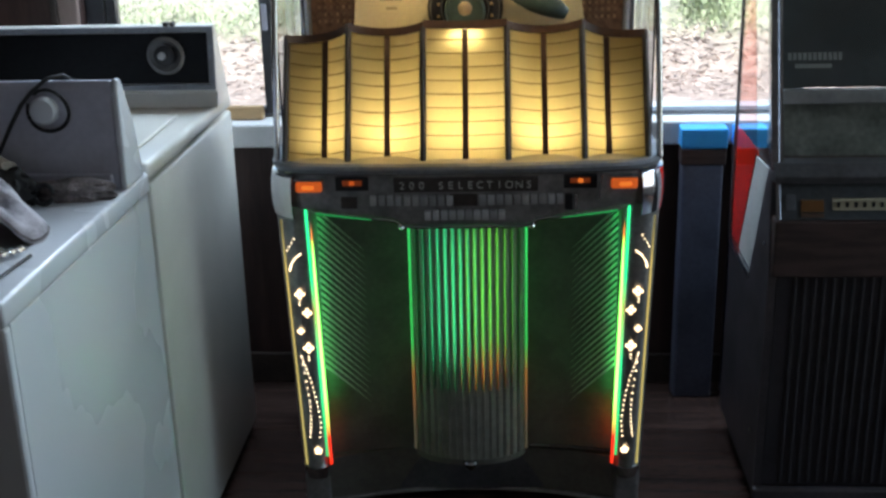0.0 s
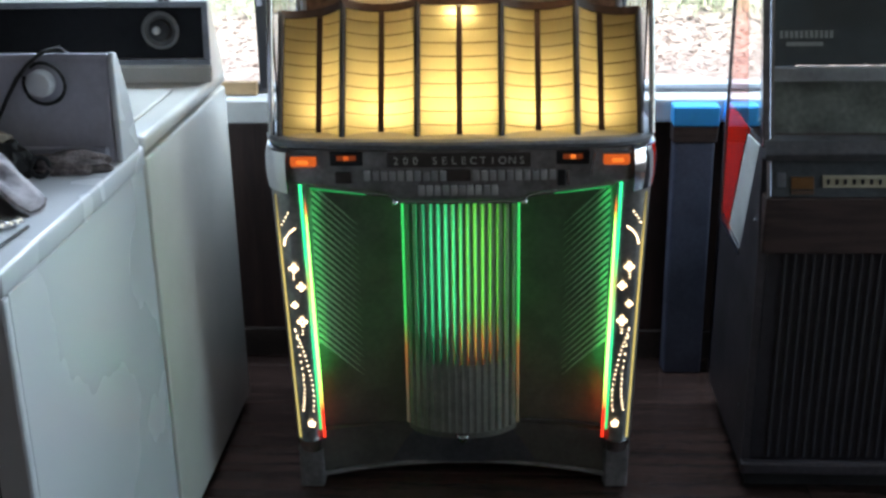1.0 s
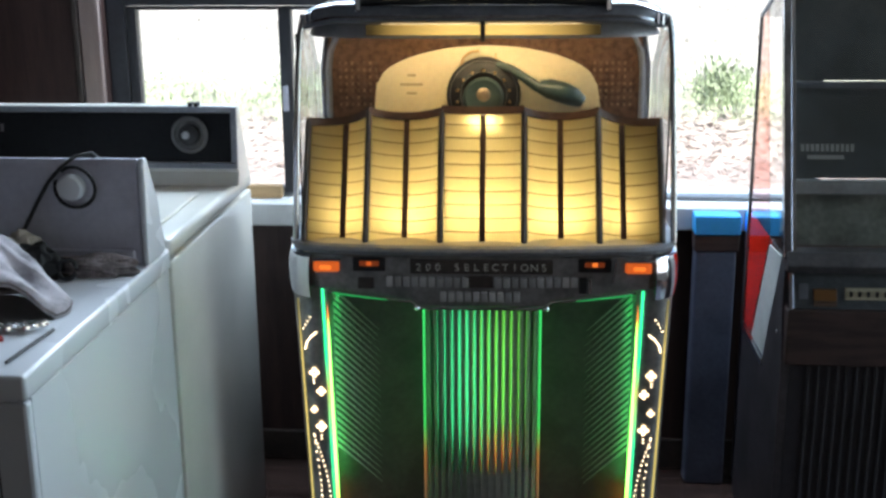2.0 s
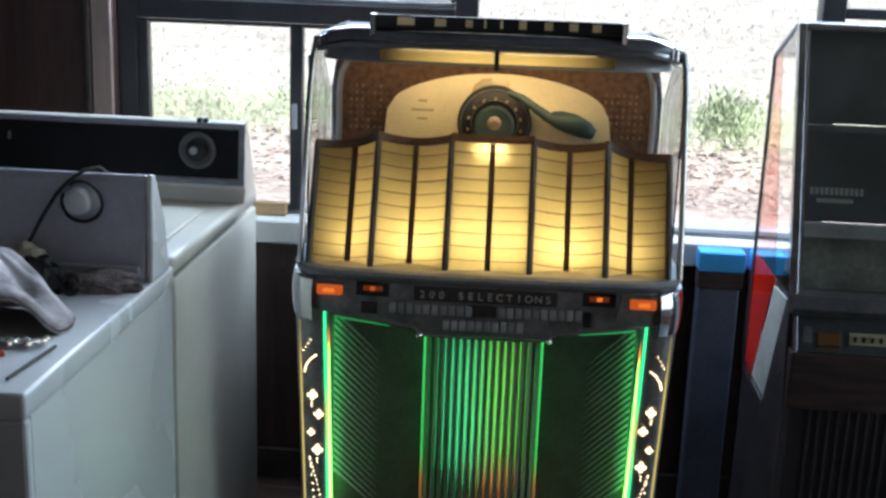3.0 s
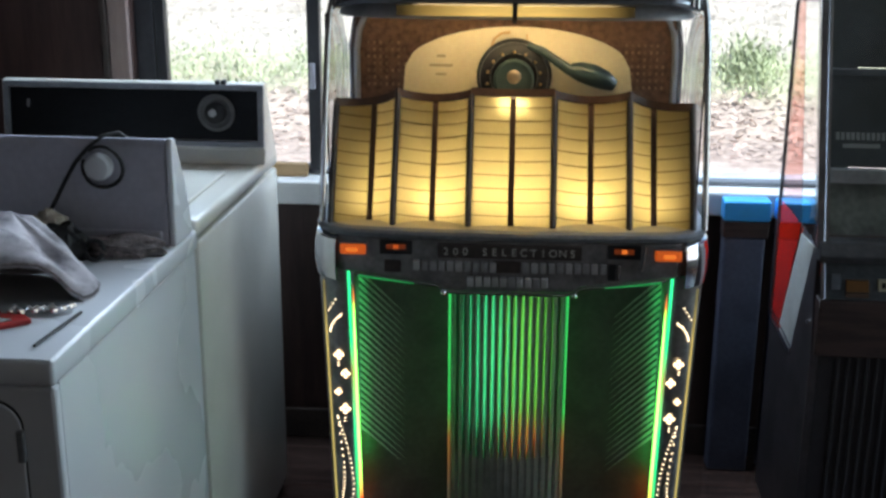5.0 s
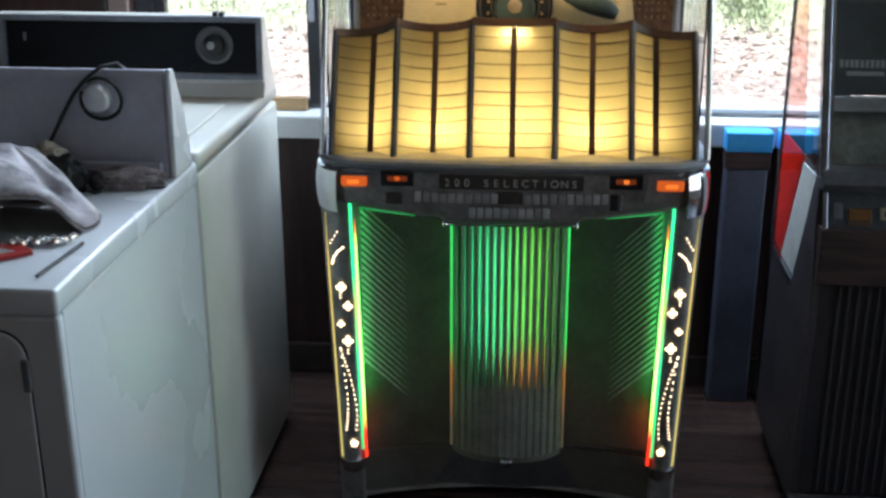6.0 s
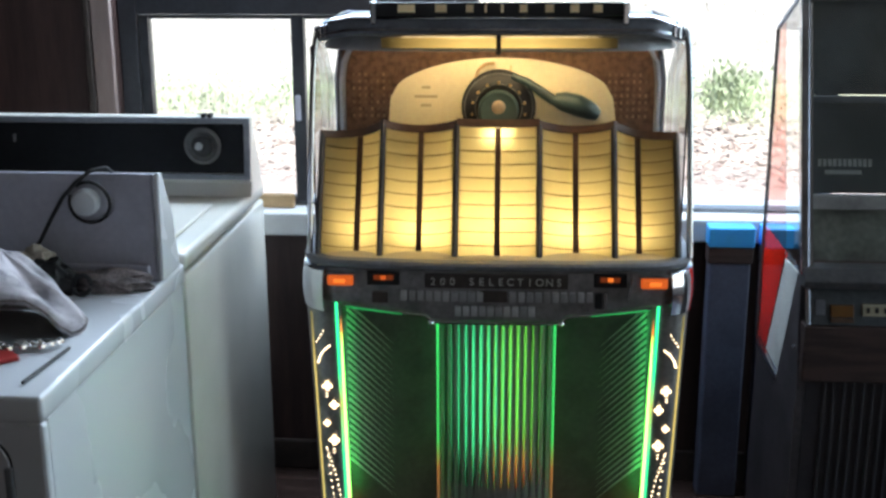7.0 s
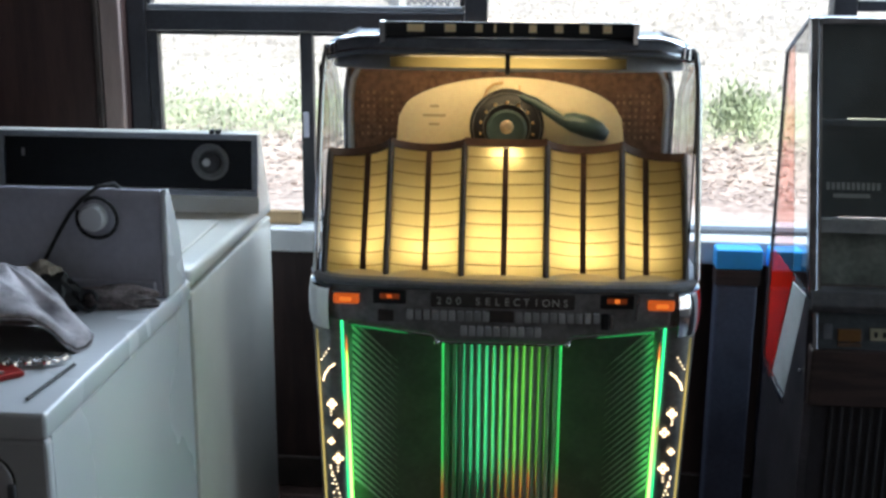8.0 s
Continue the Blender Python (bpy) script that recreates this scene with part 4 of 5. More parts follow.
hood = band("hood", M_GREYMETAL, [(1.326, -0.004), (1.33, 0.004), (1.342, 0.006), (1.353, 0.001), (1.361, -0.008), (1.366, -0.02)], pts=HOOD, label="grey metal hood", thick=0.01)
htrim = band("hood_trim", M_CHROME, [(1.358, -0.006), (1.361, 0.0), (1.366, -0.004), (1.368, -0.012)], hood, "chrome top trim", pts=HOOD, thick=0.003)
hstep = band("hood_step", M_DARKCHROME, [(1.334, 0.002), (1.337, 0.007), (1.342, 0.006), (1.344, 0.0)], hood, pts=HOOD, thick=0.003)
htop = part("hood_top", prism([(x * 0.955, y + 0.018) for x, y in HOOD], "z", 1.35, 1.3645), M_GREYMETAL, hood)
INNER = [(x * 0.955, y + 0.032) for x, y in HOOD]
band("reflector", M_REFLECTOR, [(1.293, 0.012), (1.298, 0.012), (1.312, 0.004), (1.332, -0.002)], hood, "pale metal reflector", pts=INNER, thick=0.006)
for ob in (hood, htrim, hstep, htop):  # shoulders of the hood droop
    for v in ob.data.vertices:
        d = max(0.0, abs(v.co.x) - 0.29) / 0.1
        v.co.z -= 0.024 * d * d
fin = part("fin", box(-0.002, 0.002, -0.006, 0.004, -0.014, 0.014, 0.001, 1), M_CHROME, hood, "chrome fin")
fin_spots = []
for s in (-1, 1):
    for k in range(6):
        x, y = along(HOODH[4:8], (k + 0.5) / 6)
        d = max(0.0, x - 0.29) / 0.1
        fin_spots.append(pose(s * (x + 0.006), y - 0.004, 1.345 - 0.024 * d * d, 0, 0, s * (25 + 11 * k)))
fin.matrix_basis = fin_spots[0]
for m in fin_spots[1:]:
    again(fin, m)
part("light_cover", sheet(lambda u, v: (-0.245 + 0.49 * u, 0.1005 + 0.005 * math.sin(math.pi * v), 1.3 + 0.021 * v), 20, 6, (0, 0.004, 0)), M_TOPTUBE, hood, "warm glowing cover of the lamp", True)
part("tube_clip", box(-0.005, 0.005, 0.08, 0.1, 1.288, 1.33, 0.001), M_BLACK, hood, "dark clip")
sign = part("sign", prism([(0.087, 1.366), (0.094, 1.394), (0.106, 1.394), (0.106, 1.366)], "x", -0.252, 0.252, 0.002), M_BLACK, juke, "black sign strip with gold marks")
for x0, x1 in ((722, 765), (790, 818), (845, 863), (879, 885), (907, 914), (938, 957), (982, 1003), (1025, 1047), (1065, 1087)):
    a, b = (x0 - 905) * 0.00118, (x1 - 905) * 0.00118
    strokes = [(a + (b - a) * 0.15, b - (b - a) * 0.15, 1.374, 1.3895)]
    for p, q, z0, z1 in strokes:
        sy = lambda z: 0.085 + (z - 1.363) * 0.281 - 0.002
        part("gold_mark", prism([(sy(z0), z0), (sy(z1), z1), (sy(z1) + 0.003, z1), (sy(z0) + 0.003, z0)], "x", p, q), M_GOLD, sign, "plain gold mark")
for s in (-1, 1):
    part("sign_bracket", box(s * 0.258 - 0.0065, s * 0.258 + 0.0065, 0.074, 0.112, 1.35, 1.396, 0.003), M_CHROME, sign, "chrome bracket")

# ---- the two white machines ----
DX0, DX1, DY0, DY1 = -1.29, -0.604, -0.888, -0.218


def console_profile(y, z0, z1, deep):
    return [(y, z0), (y + 0.006, z1 - 0.012), (y + 0.014, z1), (y + 0.03, z1 - 0.002), (y + deep * 0.75, z1 - 0.09), (y + deep, z0)]


dryer = thing("clothes_dryer", ((DX0 + DX1) / 2, (DY0 + DY1) / 2, 0), "white enamel clothes dryer with a grey console", "dryer", "white laundry machines")
part("body", box(DX0 + 0.002, DX1 - 0.002, DY0 + 0.024, DY1, 0.03, 0.8785, 0.003), M_ENAMEL, dryer)
part("front_panel", box(DX0, DX1 + 0.001, DY0, DY0 + 0.021, 0.03, 0.8785, 0.006), M_ENAMEL, dryer)
part("seam", box(DX0 + 0.006, DX1 - 0.006, DY0 + 0.018, DY0 + 0.028, 0.04, 0.87), M_SEAM, dryer)
part("top_panel", box(DX0 - 0.002, DX1 + 0.003, DY0 - 0.004, DY1 + 0.002, 0.88, 0.92, 0.007, 3), M_ENAMEL, dryer, "white top with a rounded edge", True)
part("seam", box(DX0 + 0.006, DX1 - 0.004, DY0 + 0.006, DY1 - 0.006, 0.868, 0.884), M_RAIL, dryer)
part("plinth", box(DX0 + 0.03, DX1 - 0.03, DY0 + 0.05, DY1 - 0.02, 0.0, 0.034), M_SEAM, dryer)
ROUND = []
for cx, cz, a0 in ((-0.697, 0.813, 0), (-1.2, 0.813, 90), (-1.2, 0.22, 180), (-0.697, 0.22, 270)):
    for k in range(7):
        a = math.radians(a0 + 15 * k)
        ROUND.append((cx + 0.042 * math.cos(a), cz + 0.042 * math.sin(a)))
part("door_gasket", prism([(x + (x + 0.95) * 0.009, z + (z - 0.5) * 0.008) for x, z in ROUND], "y", DY0 - 0.0015, DY0 + 0.01), M_SEAM, dryer, "dark door seam")
door = part("door", prism(ROUND, "y", DY0 - 0.005, DY0 + 0.01, 0.002), M_ENAMEL, dryer, "rounded white door")
for z in (0.765, 0.25):
    part("hinge", box(-0.662, -0.65, DY0 - 0.011, DY0 - 0.0025, z, z + 0.05, 0.003), M_RAIL, door, "grey metal hinge")
CY = -0.345
con = part("console", prism(console_profile(CY, 0.921, 1.118, 0.1), "x", DX0 + 0.01, DX1 - 0.008, 0.004), M_GREYPLASTIC, dryer, "lavender grey console")
# window light on the console's end is put in as white enamel
part("lit_end", prism(console_profile(CY - 0.001, 0.9215, 1.12, 0.102), "x", DX1 - 0.0075, DX1 + 0.004, 0.004), M_ENAMEL, con, "console end, coloured paler for the window light on it")
part("console_foot", box(DX0 + 0.012, DX1 - 0.02, CY - 0.008, CY + 0.004, 0.921, 0.952, 0.004), M_GREYPLASTIC, con)
KX, KZ = -0.728, 1.069
part("dial_skirt", lathe([(0.034, 0.0), (0.034, 0.004), (0.03, 0.006)], facing(KX, CY + 0.006, KZ), 32), M_GREYPLASTIC, con, "grey dial skirt", True)
part("knob", lathe([(0.025, 0.0), (0.0245, 0.014), (0.021, 0.02), (0.01, 0.023)], facing(KX - 0.003, CY, KZ), 28), M_ENAMEL, con, "white knob", True)

cable_pts = [(-0.66, -0.27, 1.03), (-0.68, -0.3, 1.1), (-0.7, -0.325, 1.127), (-0.722, -0.345, 1.124), (-0.745, -0.36, 1.105), (-0.768, -0.362, 1.08), (-0.79, -0.364, 1.045), (-0.815, -0.366, 1.0), (-0.838, -0.372, 0.962), (-0.85, -0.39, 0.932), (-0.87, -0.42, 0.926)]
smooth_pts = []
for i in range(len(cable_pts) - 1):
    for k in range(3):
        smooth_pts.append([a + (b - a) * k / 3 for a, b in zip(cable_pts[i], cable_pts[i + 1])])
cable = tagged(mesh_object("cable", sweep(smooth_pts, 0.0038, 8), M_RUBBER, True), "black cable looped over the dryer console", "cable")
loop = [(KX + 0.004 + 0.037 * math.cos(a), CY - 0.007 - 0.003 * math.sin(2 * a), KZ + 0.037 * math.sin(a)) for a in [math.radians(130 - 11 * k) for k in range(31)]]
part("loop", sweep(loop, 0.0034, 8), M_RUBBER, cable, "", True)

WX0, WX1, WY0, WY1 = -1.27, -0.608, -0.19, 0.485
washer = thing("washing_machine", ((WX0 + WX1) / 2, (WY0 + WY1) / 2, 0), "cream white washing machine with a black console", "washing machine", "white laundry machines")
part("body", box(WX0, WX1, WY0, WY1, 0.03, 0.886, 0.007, 3), M_CREAM, washer, "", True)
part("top_panel", box(WX0 - 0.002, WX1 + 0.002, WY0 - 0.002, WY1 + 0.002, 0.892, 0.93, 0.012, 3), M_CREAM, washer, "white top with a rounded edge", True)
part("lid", box(WX0 + 0.06, WX1 - 0.05, WY0 + 0.03, 0.2, 0.931, 0.939, 0.004), M_CREAM, washer, "flat white lid")
part("plinth", box(WX0 + 0.03, WX1 - 0.03, WY0 + 0.05, WY1 - 0.02, 0.0, 0.034), M_SEAM, washer)
con = part("console", prism([(0.3, 0.931), (0.312, 0.966), (0.3, 0.969), (0.318, 1.119), (0.34, 1.121), (0.39, 1.0), (0.42, 0.931)], "x", WX0 + 0.048, WX1 + 0.016, 0.003), M_CREAM, washer, "cream console")


def on_console(z):
    return 0.3 + 0.018 * (z - 0.978) / 0.15


def slab(name, x0, x1, z0, z1, off, mat, parent, label=""):
    return part(name, prism([(on_console(z0) - off, z0), (on_console(z1) - off, z1), (on_console(z1) + 0.002, z1), (on_console(z0) + 0.002, z0)], "x", x0, x1), mat, parent, label)


face = slab("face", -1.2, -0.607, 0.989, 1.103, 0.004, M_FACE, con, "black control face")
for x0, x1, z0, z1 in ((-1.215, -0.592, 1.105, 1.117), (-1.215, -0.592, 0.975, 0.987), (-1.215, -1.202, 0.9875, 1.1045), (-0.605, -0.592, 0.9875, 1.1045)):
    slab("face_frame", x0, x1, z0, z1, 0.009, M_RAIL, con, "chrome frame strip")
slab("indicator", -1.16, -1.153, 1.058, 1.076, 0.0055, M_RINGGREY, face, "faint grey mark")
for kx, label in ((-0.703, "round dial with a chrome ring"),):
    y = on_console(1.053) - 0.005
    d = part("dial", lathe([(0.043, 0.0), (0.044, 0.004), (0.036, 0.007), (0.031, 0.003), (0.012, 0.003)], facing(kx, y, 1.053), 36), M_RINGGREY, con, label, True)
    part("dial_cap", lathe([(0.026, 0.0), (0.025, 0.012), (0.02, 0.015), (0.008, 0.016)], facing(kx, y - 0.003, 1.053), 28), M_BLACK, d, "black dial cap", True)
    part("dial_button", lathe([(0.009, 0.0), (0.009, 0.007), (0.005, 0.009)], facing(kx - 0.004, y - 0.018, 1.055), 16), M_REFLECTOR, d, "chrome button", True)
for x in (-0.7, -0.685):
    part("clip", box(x - 0.005, x + 0.005, 0.305, 0.325, 1.118, 1.128, 0.002), M_BLACK, con, "small black clip")

# ---- loose things on the dryer ----
TOP = 0.9205


def cap_rim(a):
    lift = max(0.0, min(1.0, (-math.sin(a) - 0.36) / 0.5))
    return Vector((-0.818 + 0.175 * math.cos(a), -0.615 + 0.092 * math.sin(a), TOP + 0.007 + 0.068 * lift * lift * (3 - 2 * lift) + 0.003 * math.sin(7 * a)))


def cap_skin(u, v):
    a = 2 * math.pi * u
    rim, top = cap_rim(a), Vector((-0.8, -0.56, 1.038))
    k = math.sin(v * math.pi / 2)
    p = top.lerp(rim, k)
    w = 0.8 * max(0.0, math.cos(a))
    p.z = rim.z + (top.z - rim.z) * ((1 - w) * math.cos(v * math.pi / 2) ** 0.75 + w * (1 - k))
    p.z += 0.026 * math.sin(v * math.pi) * noise.noise(Vector((p.x * 22, p.y * 14, 0))) + 0.006 * math.sin(v * math.pi) * math.sin(5 * a + 4 * v)
    return p


hat = tagged(mesh_object("cap", sheet(cap_skin, 36, 12, lambda u, v: (0, 0, -0.006)), M_FELT, True), "crumpled grey felt cap lying on the dryer", "cap")
part("lining", sheet(lambda u, v: Vector(cap_skin(u, 0.2 + 0.78 * v)) * 0.985 + Vector((-0.8, -0.58, TOP)) * 0.015 - Vector((0, 0, 0.0075)), 30, 8), M_LINING, hat, "dark brown lining", True)
part("brim_edge", sweep([Vector(cap_skin(k / 36, 1.0)) + Vector((0, 0, 0.001)) for k in range(37)], 0.0022, 6), M_RAG, hat, "grey brown stitched edge", True)


def crumple(name, c, r, mat, label, category, seed):
    bm = bmesh.new()
    bmesh.ops.create_icosphere(bm, subdivisions=4, radius=1)
    for v in bm.verts:
        n = noise.fractal(v.co * 1.6 + Vector((seed, 0, 0)), 1, 2, 4)
        f = noise.noise(v.co * 5 + Vector((0, seed, 0)))
        p = v.co * (1 + 0.35 * n + 0.14 * f)
        v.co = (c[0] + p.x * r[0], c[1] + p.y * r[1], max(TOP, TOP + r[2] * 0.5 + p.z * r[2]))
    return tagged(mesh_object(name, bm, mat, True), label, category)


crumple("rag", (-0.69, -0.39, 0), (0.085, 0.035, 0.022), M_RAG, "crumpled grey rag against the dryer console", "rag", 3)
crumple("rag", (-0.815, -0.4, 0), (0.045, 0.03, 0.05), M_BEIGE, "small bunched beige cloth", "rag", 7)
crumple("glove", (-0.775, -0.425, 0), (0.045, 0.03, 0.042), M_RUBBER, "crumpled black work glove", "glove", 11)
tagged(mesh_object("hose_clip", sweep([(-0.715 + 0.016 * math.cos(a), -0.44 + 0.006 * math.sin(a), TOP + 0.02 + 0.016 * math.sin(a)) for a in [2 * math.pi * k / 20 for k in range(20)]], 0.004, 8), M_RUBBER, True), "black rubber ring beside the rag", "rubber ring")
tagged(mesh_object("pencil", sweep([(-0.645, -0.848, TOP + 0.003), (-0.634, -0.705, TOP + 0.003)], 0.0028, 6), M_RUBBER, True), "thin black pencil lying on the dryer", "pencil")
wallet = tagged(mesh_object("card_pouch", prism([(-0.83, -0.79), (-0.74, -0.8), (-0.69, -0.755), (-0.71, -0.735), (-0.82, -0.72)], "z", TOP, TOP + 0.008, 0.002), M_REDCARD), "red edged card pouch on the dryer", "pouch")
part("card", prism([(-0.82, -0.782), (-0.743, -0.789), (-0.716, -0.764), (-0.81, -0.735)], "z", TOP + 0.0082, TOP + 0.0095), M_GREYCARD, wallet, "grey printed card")
rr = random.Random(9)
chain = [(-0.735 + 0.085 * k / 22 + 0.006 * math.sin(k * 1.9), -0.725 + 0.03 * k / 22 + 0.008 * math.sin(k * 1.3), TOP + 0.006) for k in range(23)]
neck = tagged(mesh_object("chain", sweep(chain, 0.003, 6), M_SILVER, True), "shiny silver chain heaped on the dryer", "chain")
for k in range(0, 23, 2):
    b = bmesh.new()
    bmesh.ops.create_icosphere(b, subdivisions=1, radius=0.0065)
    part("link", b, M_SILVER, neck, "", True).matrix_basis = Matrix.Translation(Vector(chain[k]) + Vector((rr.uniform(-0.006, 0.006), rr.uniform(-0.006, 0.006), 0.002)))
tagged(mesh_object("pen", sweep([(-0.83, -0.7, TOP + 0.03), (-0.745, -0.745, TOP + 0.012)], 0.004, 8), M_SILVER, True), "silver pen leaning on the pouch", "pen")

# ---- bins under the window ----
for x0, x1 in ((0.532, 0.654), (0.672, 0.86)):
    bin_ = thing("storage_bin", ((x0 + x1) / 2, 0.715, 0), "tall navy plastic bin with a bright blue lid", "bin", "bins under the window")
    part("body", prism([(x0 + 0.008, 0.69), (x1 - 0.008, 0.69), (x1 - 0.004, 0.742), (x0 + 0.004, 0.742)], "z", 0.0, 0.678, 0.006), M_NAVY, bin_)
    part("band", box(x0 + 0.002, x1 - 0.002, 0.686, 0.744, 0.68, 0.723, 0.003), M_WOODPANEL, bin_, "brown band")
    part("lid", box(x0, x1, 0.683, 0.746, 0.725, 0.779, 0.005), M_BLUE, bin_, "bright blue lid")

# ---- the dark phonograph ----
PX0, PX1 = 0.642, 1.47
phono = thing("phonograph", ((PX0 + PX1) / 2, 0.3, 0), "dark coin phonograph with red side glass and sloping front", "jukebox")


def lean_y(z):
    return 0.1 + (z - 0.85) * 0.345


SIDE = [(0.07, 0.06), (0.07, 0.6), (0.095, 0.72), (0.1, 0.83), (0.135, 0.826), (0.27, 0.53), (0.516, 0.53), (0.53, 0.06)]
for x0, x1 in ((PX0, PX0 + 0.018), (PX1 - 0.018, PX1)):
    part("side_panel", prism(SIDE, "x", x0, x1), M_PHONO, phono, "black laminate side")
part("carcass", box(PX0 + 0.02, PX1 - 0.02, 0.085, 0.52, 0.06, 0.525), M_PHONO, phono, "black lower cabinet")
part("plinth", box(PX0 + 0.02, PX1 - 0.02, 0.1, 0.5, 0.0, 0.058), M_SEAM, phono)
part("base_rail", box(PX0 - 0.004, PX1 + 0.004, 0.048, 0.072, 0.055, 0.085, 0.006), M_PHONO, phono)
part("stud", lathe([(0.005, 0), (0.005, 0.004), (0.002, 0.006)], pose(PX0, 0.115, 0.658, 0, -90, 0), 12), M_CHROME, phono, "bright stud", True)
part("stud", lathe([(0.004, 0), (0.004, 0.004), (0.002, 0.006)], pose(PX0, 0.12, 0.2, 0, -90, 0), 12), M_CHROME, phono, "bright stud", True)
part("ledge_strip", prism([(0.262, 0.521), (0.52, 0.527), (0.52, 0.539), (0.27, 0.534)], "x", PX0 - 0.004, PX0 + 0.004), M_CHROME, phono, "chrome strip under the glass")
part("card", prism([(0.135, 0.818), (0.28, 0.81), (0.42, 0.543), (0.265, 0.541)], "x", PX0 + 0.003, PX0 + 0.006), M_GREYCARD, phono, "grey white panel behind the glass")
g = part("red_glass", prism([(0.455, 1.332), (0.528, 1.304), (0.516, 0.541), (0.42, 0.541), (0.275, 0.829)], "x", PX0 + 0.001, PX0 + 0.004), M_REDGLASS, phono, "red tinted side glass")
g.visible_shadow = False
g = part("clear_glass", prism([(0.326, 1.384), (0.454, 1.3325), (0.2745, 0.83), (0.128, 0.83)], "x", PX0 + 0.001, PX0 + 0.004), M_GLASS, phono, "clear side glass")
g.visible_shadow = False
part("red_panel", prism([(0.519, 0.543), (0.424, 0.543), (0.282, 0.826), (0.523, 0.826)], "x", PX0 + 0.006, PX0 + 0.0075), M_REDPANEL, phono, "red plastic panel behind the glass")
part("rear_post", prism([(0.526, 0.54), (0.536, 0.54), (0.545, 1.304), (0.535, 1.306)], "x", PX0 - 0.002, PX0 + 0.01), M_PHONO, phono, "dark rear edge")
part("rear_post", prism([(0.526, 0.54), (0.536, 0.54), (0.545, 1.304), (0.535, 1.306)], "x", PX1 - 0.012, PX1), M_PHONO, phono, "dark rear edge")
part("canopy", prism([(0.3, 1.398), (0.32, 1.404), (0.548, 1.312), (0.548, 1.304)], "x", PX0, PX1), M_GREYMETAL, phono, "thin sloping canopy")


def front(name, x0, x1, z0, z1, off, thick, mat, parent=phono, label="", bev=0.0):
    poly = [(lean_y(z0) - off, z0), (lean_y(z1) - off, z1), (lean_y(z1) - off + thick, z1), (lean_y(z0) - off + thick, z0)]
    return part(name, prism(poly, "x", x0, x1, bev), mat, parent, label)


fr = front("front_frame", PX0 - 0.006, PX0 + 0.012, 0.83, 1.402, 0.012, 0.03, M_DARKCHROME, label="worn chrome front frame", bev=0.003)
front("frame_rail", PX0 + 0.0125, PX1, 1.388, 1.402, 0.012, 0.03, M_DARKCHROME, fr, bev=0.003)
front("frame_lip", PX0 + 0.0125, PX0 + 0.02, 0.832, 1.387, 0.004, 0.012, M_CHROME, fr, "thin chrome lip")
front("frame_side", PX1 - 0.012, PX1 + 0.006, 0.83, 1.387, 0.012, 0.03, M_DARKCHROME, fr)
front("upper_panel", PX0 + 0.021, PX1 - 0.013, 1.192, 1.386, -0.02, 0.01, M_SLATE, label="dark slate panel")
front("cross_rail", PX0 + 0.021, PX1 - 0.013, 1.178, 1.19, 0.0, 0.02, M_GREYMETAL, label="thin cross rail")
mid = front("middle_panel", PX0 + 0.021, PX1 - 0.013, 0.991, 1.176, -0.014, 0.01, M_SLATE, label="dark panel with pale lettering bars")
for k in range(11):
    front("lettering_bar", PX0 + 0.034 + 0.0105 * k, PX0 + 0.041 + 0.0105 * k, 1.046, 1.061, -0.012, 0.003, M_REFLECTOR, mid)
front("lettering_bar", PX0 + 0.048, PX0 + 0.125, 1.03, 1.038, -0.012, 0.003, M_REFLECTOR, mid)
front("cross_rail", PX0 + 0.021, PX1 - 0.013, 0.961, 0.988, 0.002, 0.025, M_REFLECTOR, label="pale metal cross rail", bev=0.002)
low = front("lower_panel", PX0 + 0.021, PX1 - 0.013, 0.85, 0.959, -0.03, 0.012, M_GREENGREY, label="grey green record panel")
g = front("front_glass", PX0 + 0.021, PX1 - 0.013, 0.846, 1.386, 0.002, 0.003, M_GLASS, label="clear front glass")
g.visible_shadow = False
part("hood_ledge", prism([(0.065, 0.806), (0.06, 0.822), (0.08, 0.846), (0.12, 0.85), (0.12, 0.806)], "x", PX0 - 0.002, PX1 + 0.002, 0.003), M_LEDGE, phono, "dark metal ledge")
ctrl = part("control_panel", prism([(0.055, 0.73), (0.085, 0.804), (0.12, 0.804), (0.12, 0.73)], "x", PX0 + 0.012, PX1 - 0.012), M_SLATE, phono, "sloping control panel")


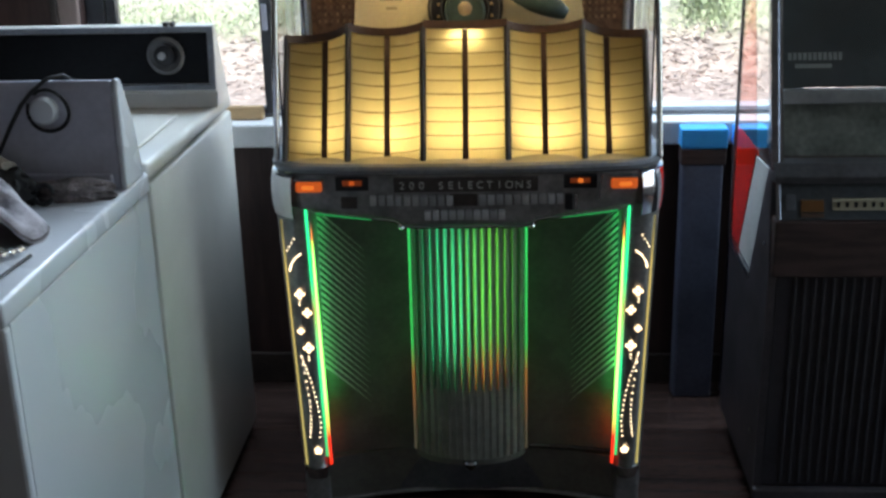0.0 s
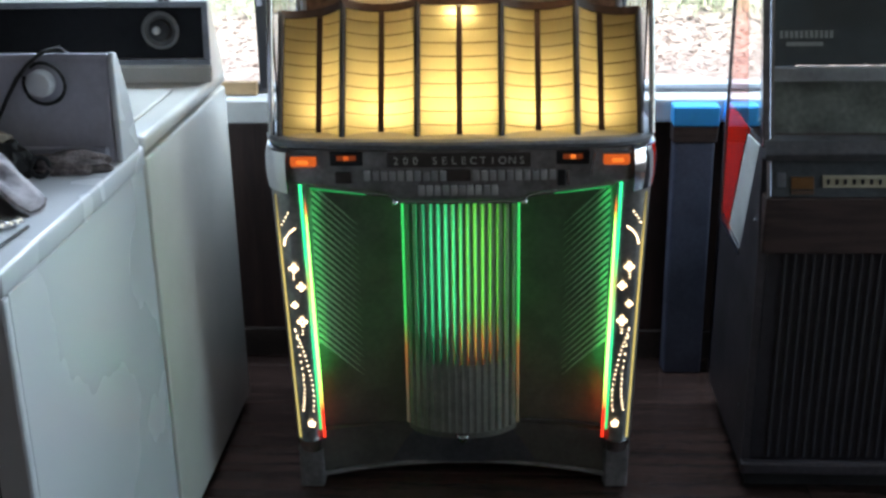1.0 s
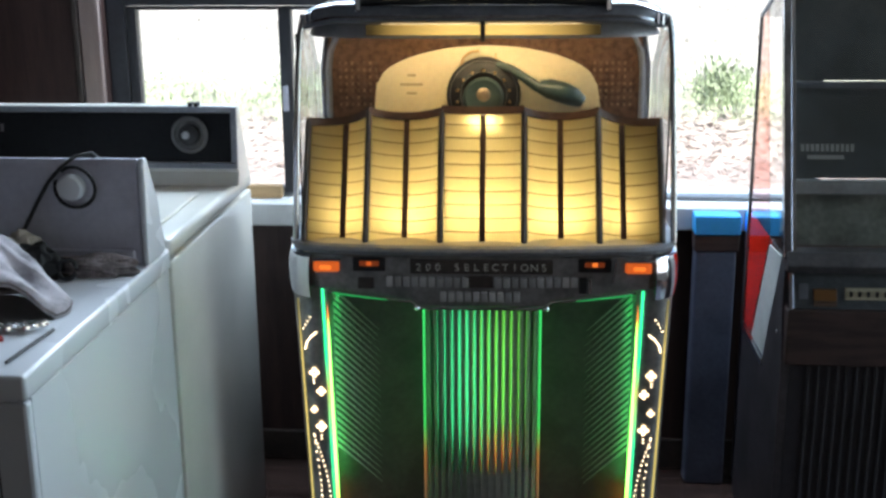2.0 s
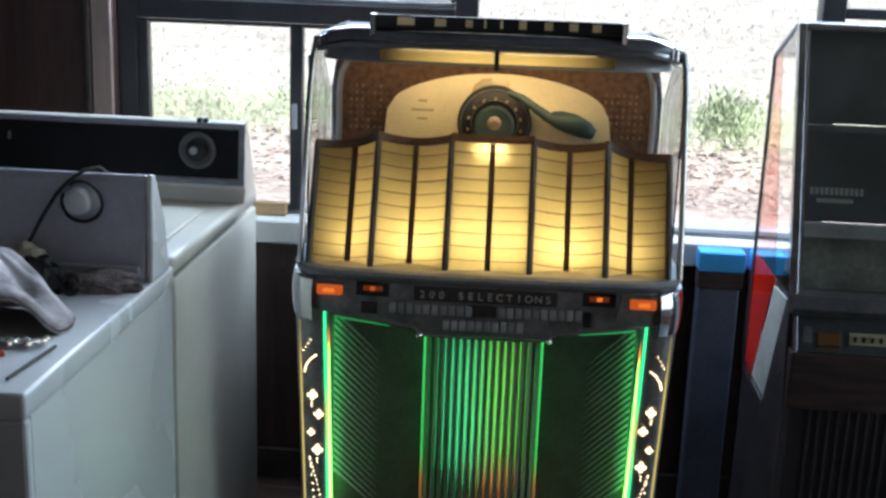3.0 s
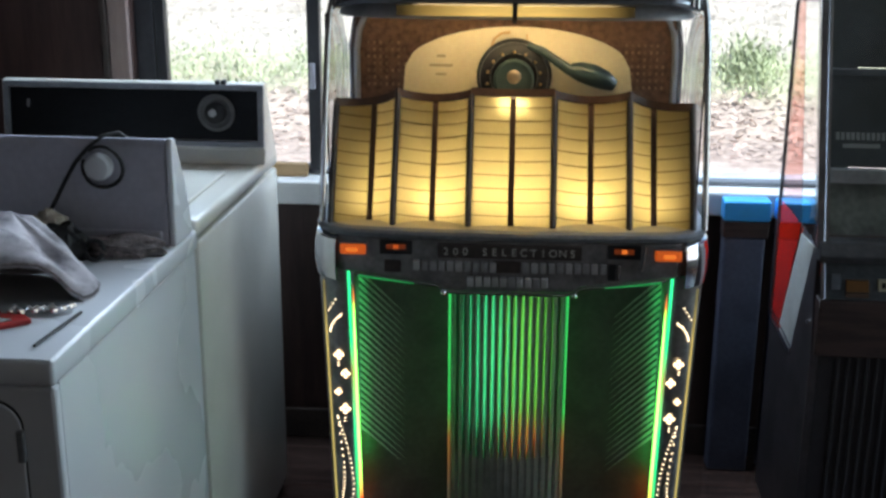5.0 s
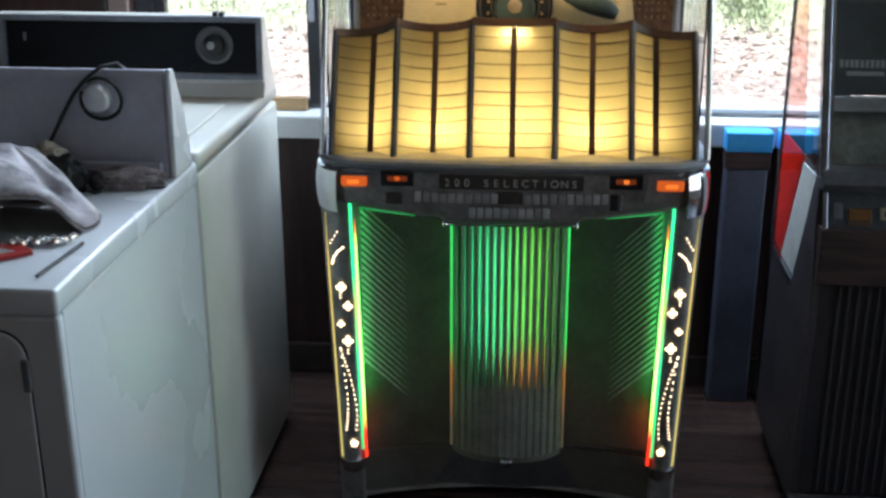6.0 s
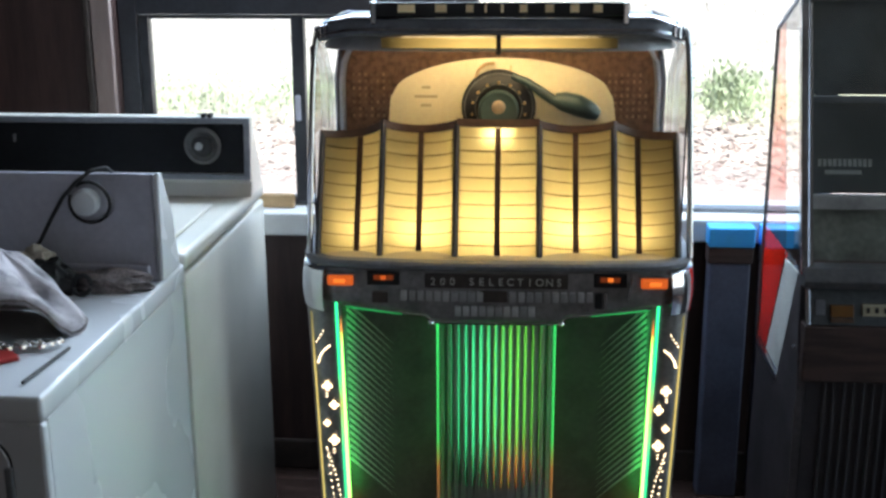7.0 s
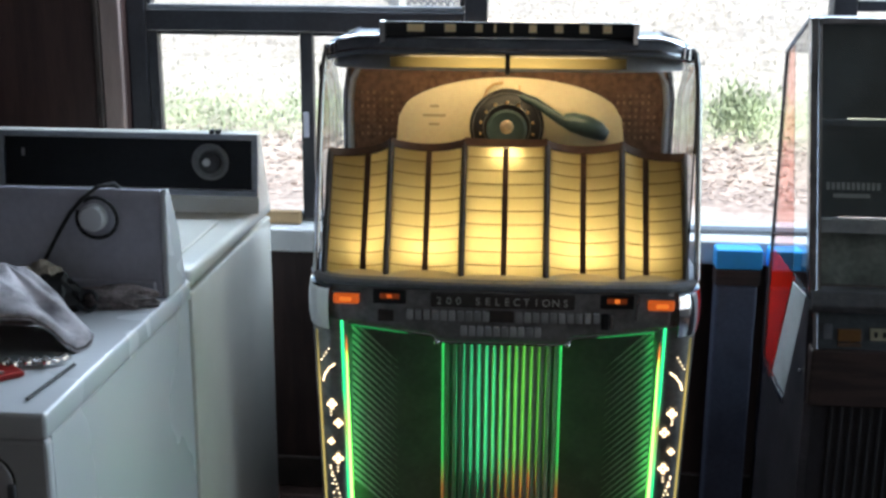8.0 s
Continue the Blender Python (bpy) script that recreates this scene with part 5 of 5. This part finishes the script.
def control(name, x0, x1, z0, z1, mat, off=0.004, label=""):
    f = lambda z: 0.055 + (z - 0.73) / 0.074 * 0.03
    return part(name, prism([(f(z0) - off, z0), (f(z1) - off, z1), (f(z1) + 0.002, z1), (f(z0) + 0.002, z0)], "x", x0, x1, 0.001), mat, ctrl, label)


control("panel_edge", PX0 + 0.004, PX0 + 0.014, 0.73, 0.804, M_CHROME, label="chrome edge")
control("side_key", PX0 + 0.026, PX0 + 0.045, 0.75, 0.78, M_GREYMETAL, label="grey key")
control("key", PX0 + 0.056, PX0 + 0.104, 0.747, 0.77, M_REDPLASTIC, 0.006, "amber key")
control("key", PX0 + 0.056, PX0 + 0.104, 0.736, 0.744, M_BROWNTRIM, 0.005, "brown key")
strip = control("number_strip", PX0 + 0.122, PX0 + 0.5, 0.75, 0.773, M_IVORY, 0.006, "ivory strip with dark marks")
for k in range(20):
    x = PX0 + 0.13 + 0.018 * k
    f = 0.055 + (0.7615 - 0.73) / 0.074 * 0.03
    part("mark", box(x, x + 0.006, f - 0.009, f - 0.004, 0.756, 0.767), M_BLACK, strip)
part("wood_panel", box(PX0 + 0.004, PX1 - 0.004, 0.05, 0.12, 0.602, 0.728, 0.004), M_WOODPANEL, phono, "dark brown wood fascia")
grille = part("speaker_grille", box(PX0 + 0.02, PX1 - 0.02, 0.074, 0.084, 0.086, 0.6), M_GRILLE, phono, "black ribbed speaker grille")
slat = part("slat", box(-0.004, 0.004, 0.07, 0.0738, 0.09, 0.595, 0.002, 1), M_GRILLE, grille)
slat.matrix_basis = pose(PX0 + 0.06, 0, 0)
for k in range(1, 36):
    again(slat, pose(PX0 + 0.06 + 0.0205 * k, 0, 0))

# ---- floor boards, each a piece of its own ----
board = None
k = 0
y = -4.59
while y < 0.79:
    w = min(0.118, 0.795 - y)
    x = -2.995 + 0.37 * (k % 3)
    cuts = [-2.995] + [c for c in [x + 1.9, x + 3.8] if c < 2.9] + [2.995]
    for a, b in zip(cuts, cuts[1:]):
        ob = mesh_object("board", box(a + 0.0015, b - 0.0015, y, y + w - 0.003, -0.0115, 0.0, 0.0012, 1), M_FLOOR)
        ob.parent = floor
    y += 0.118
    k += 1
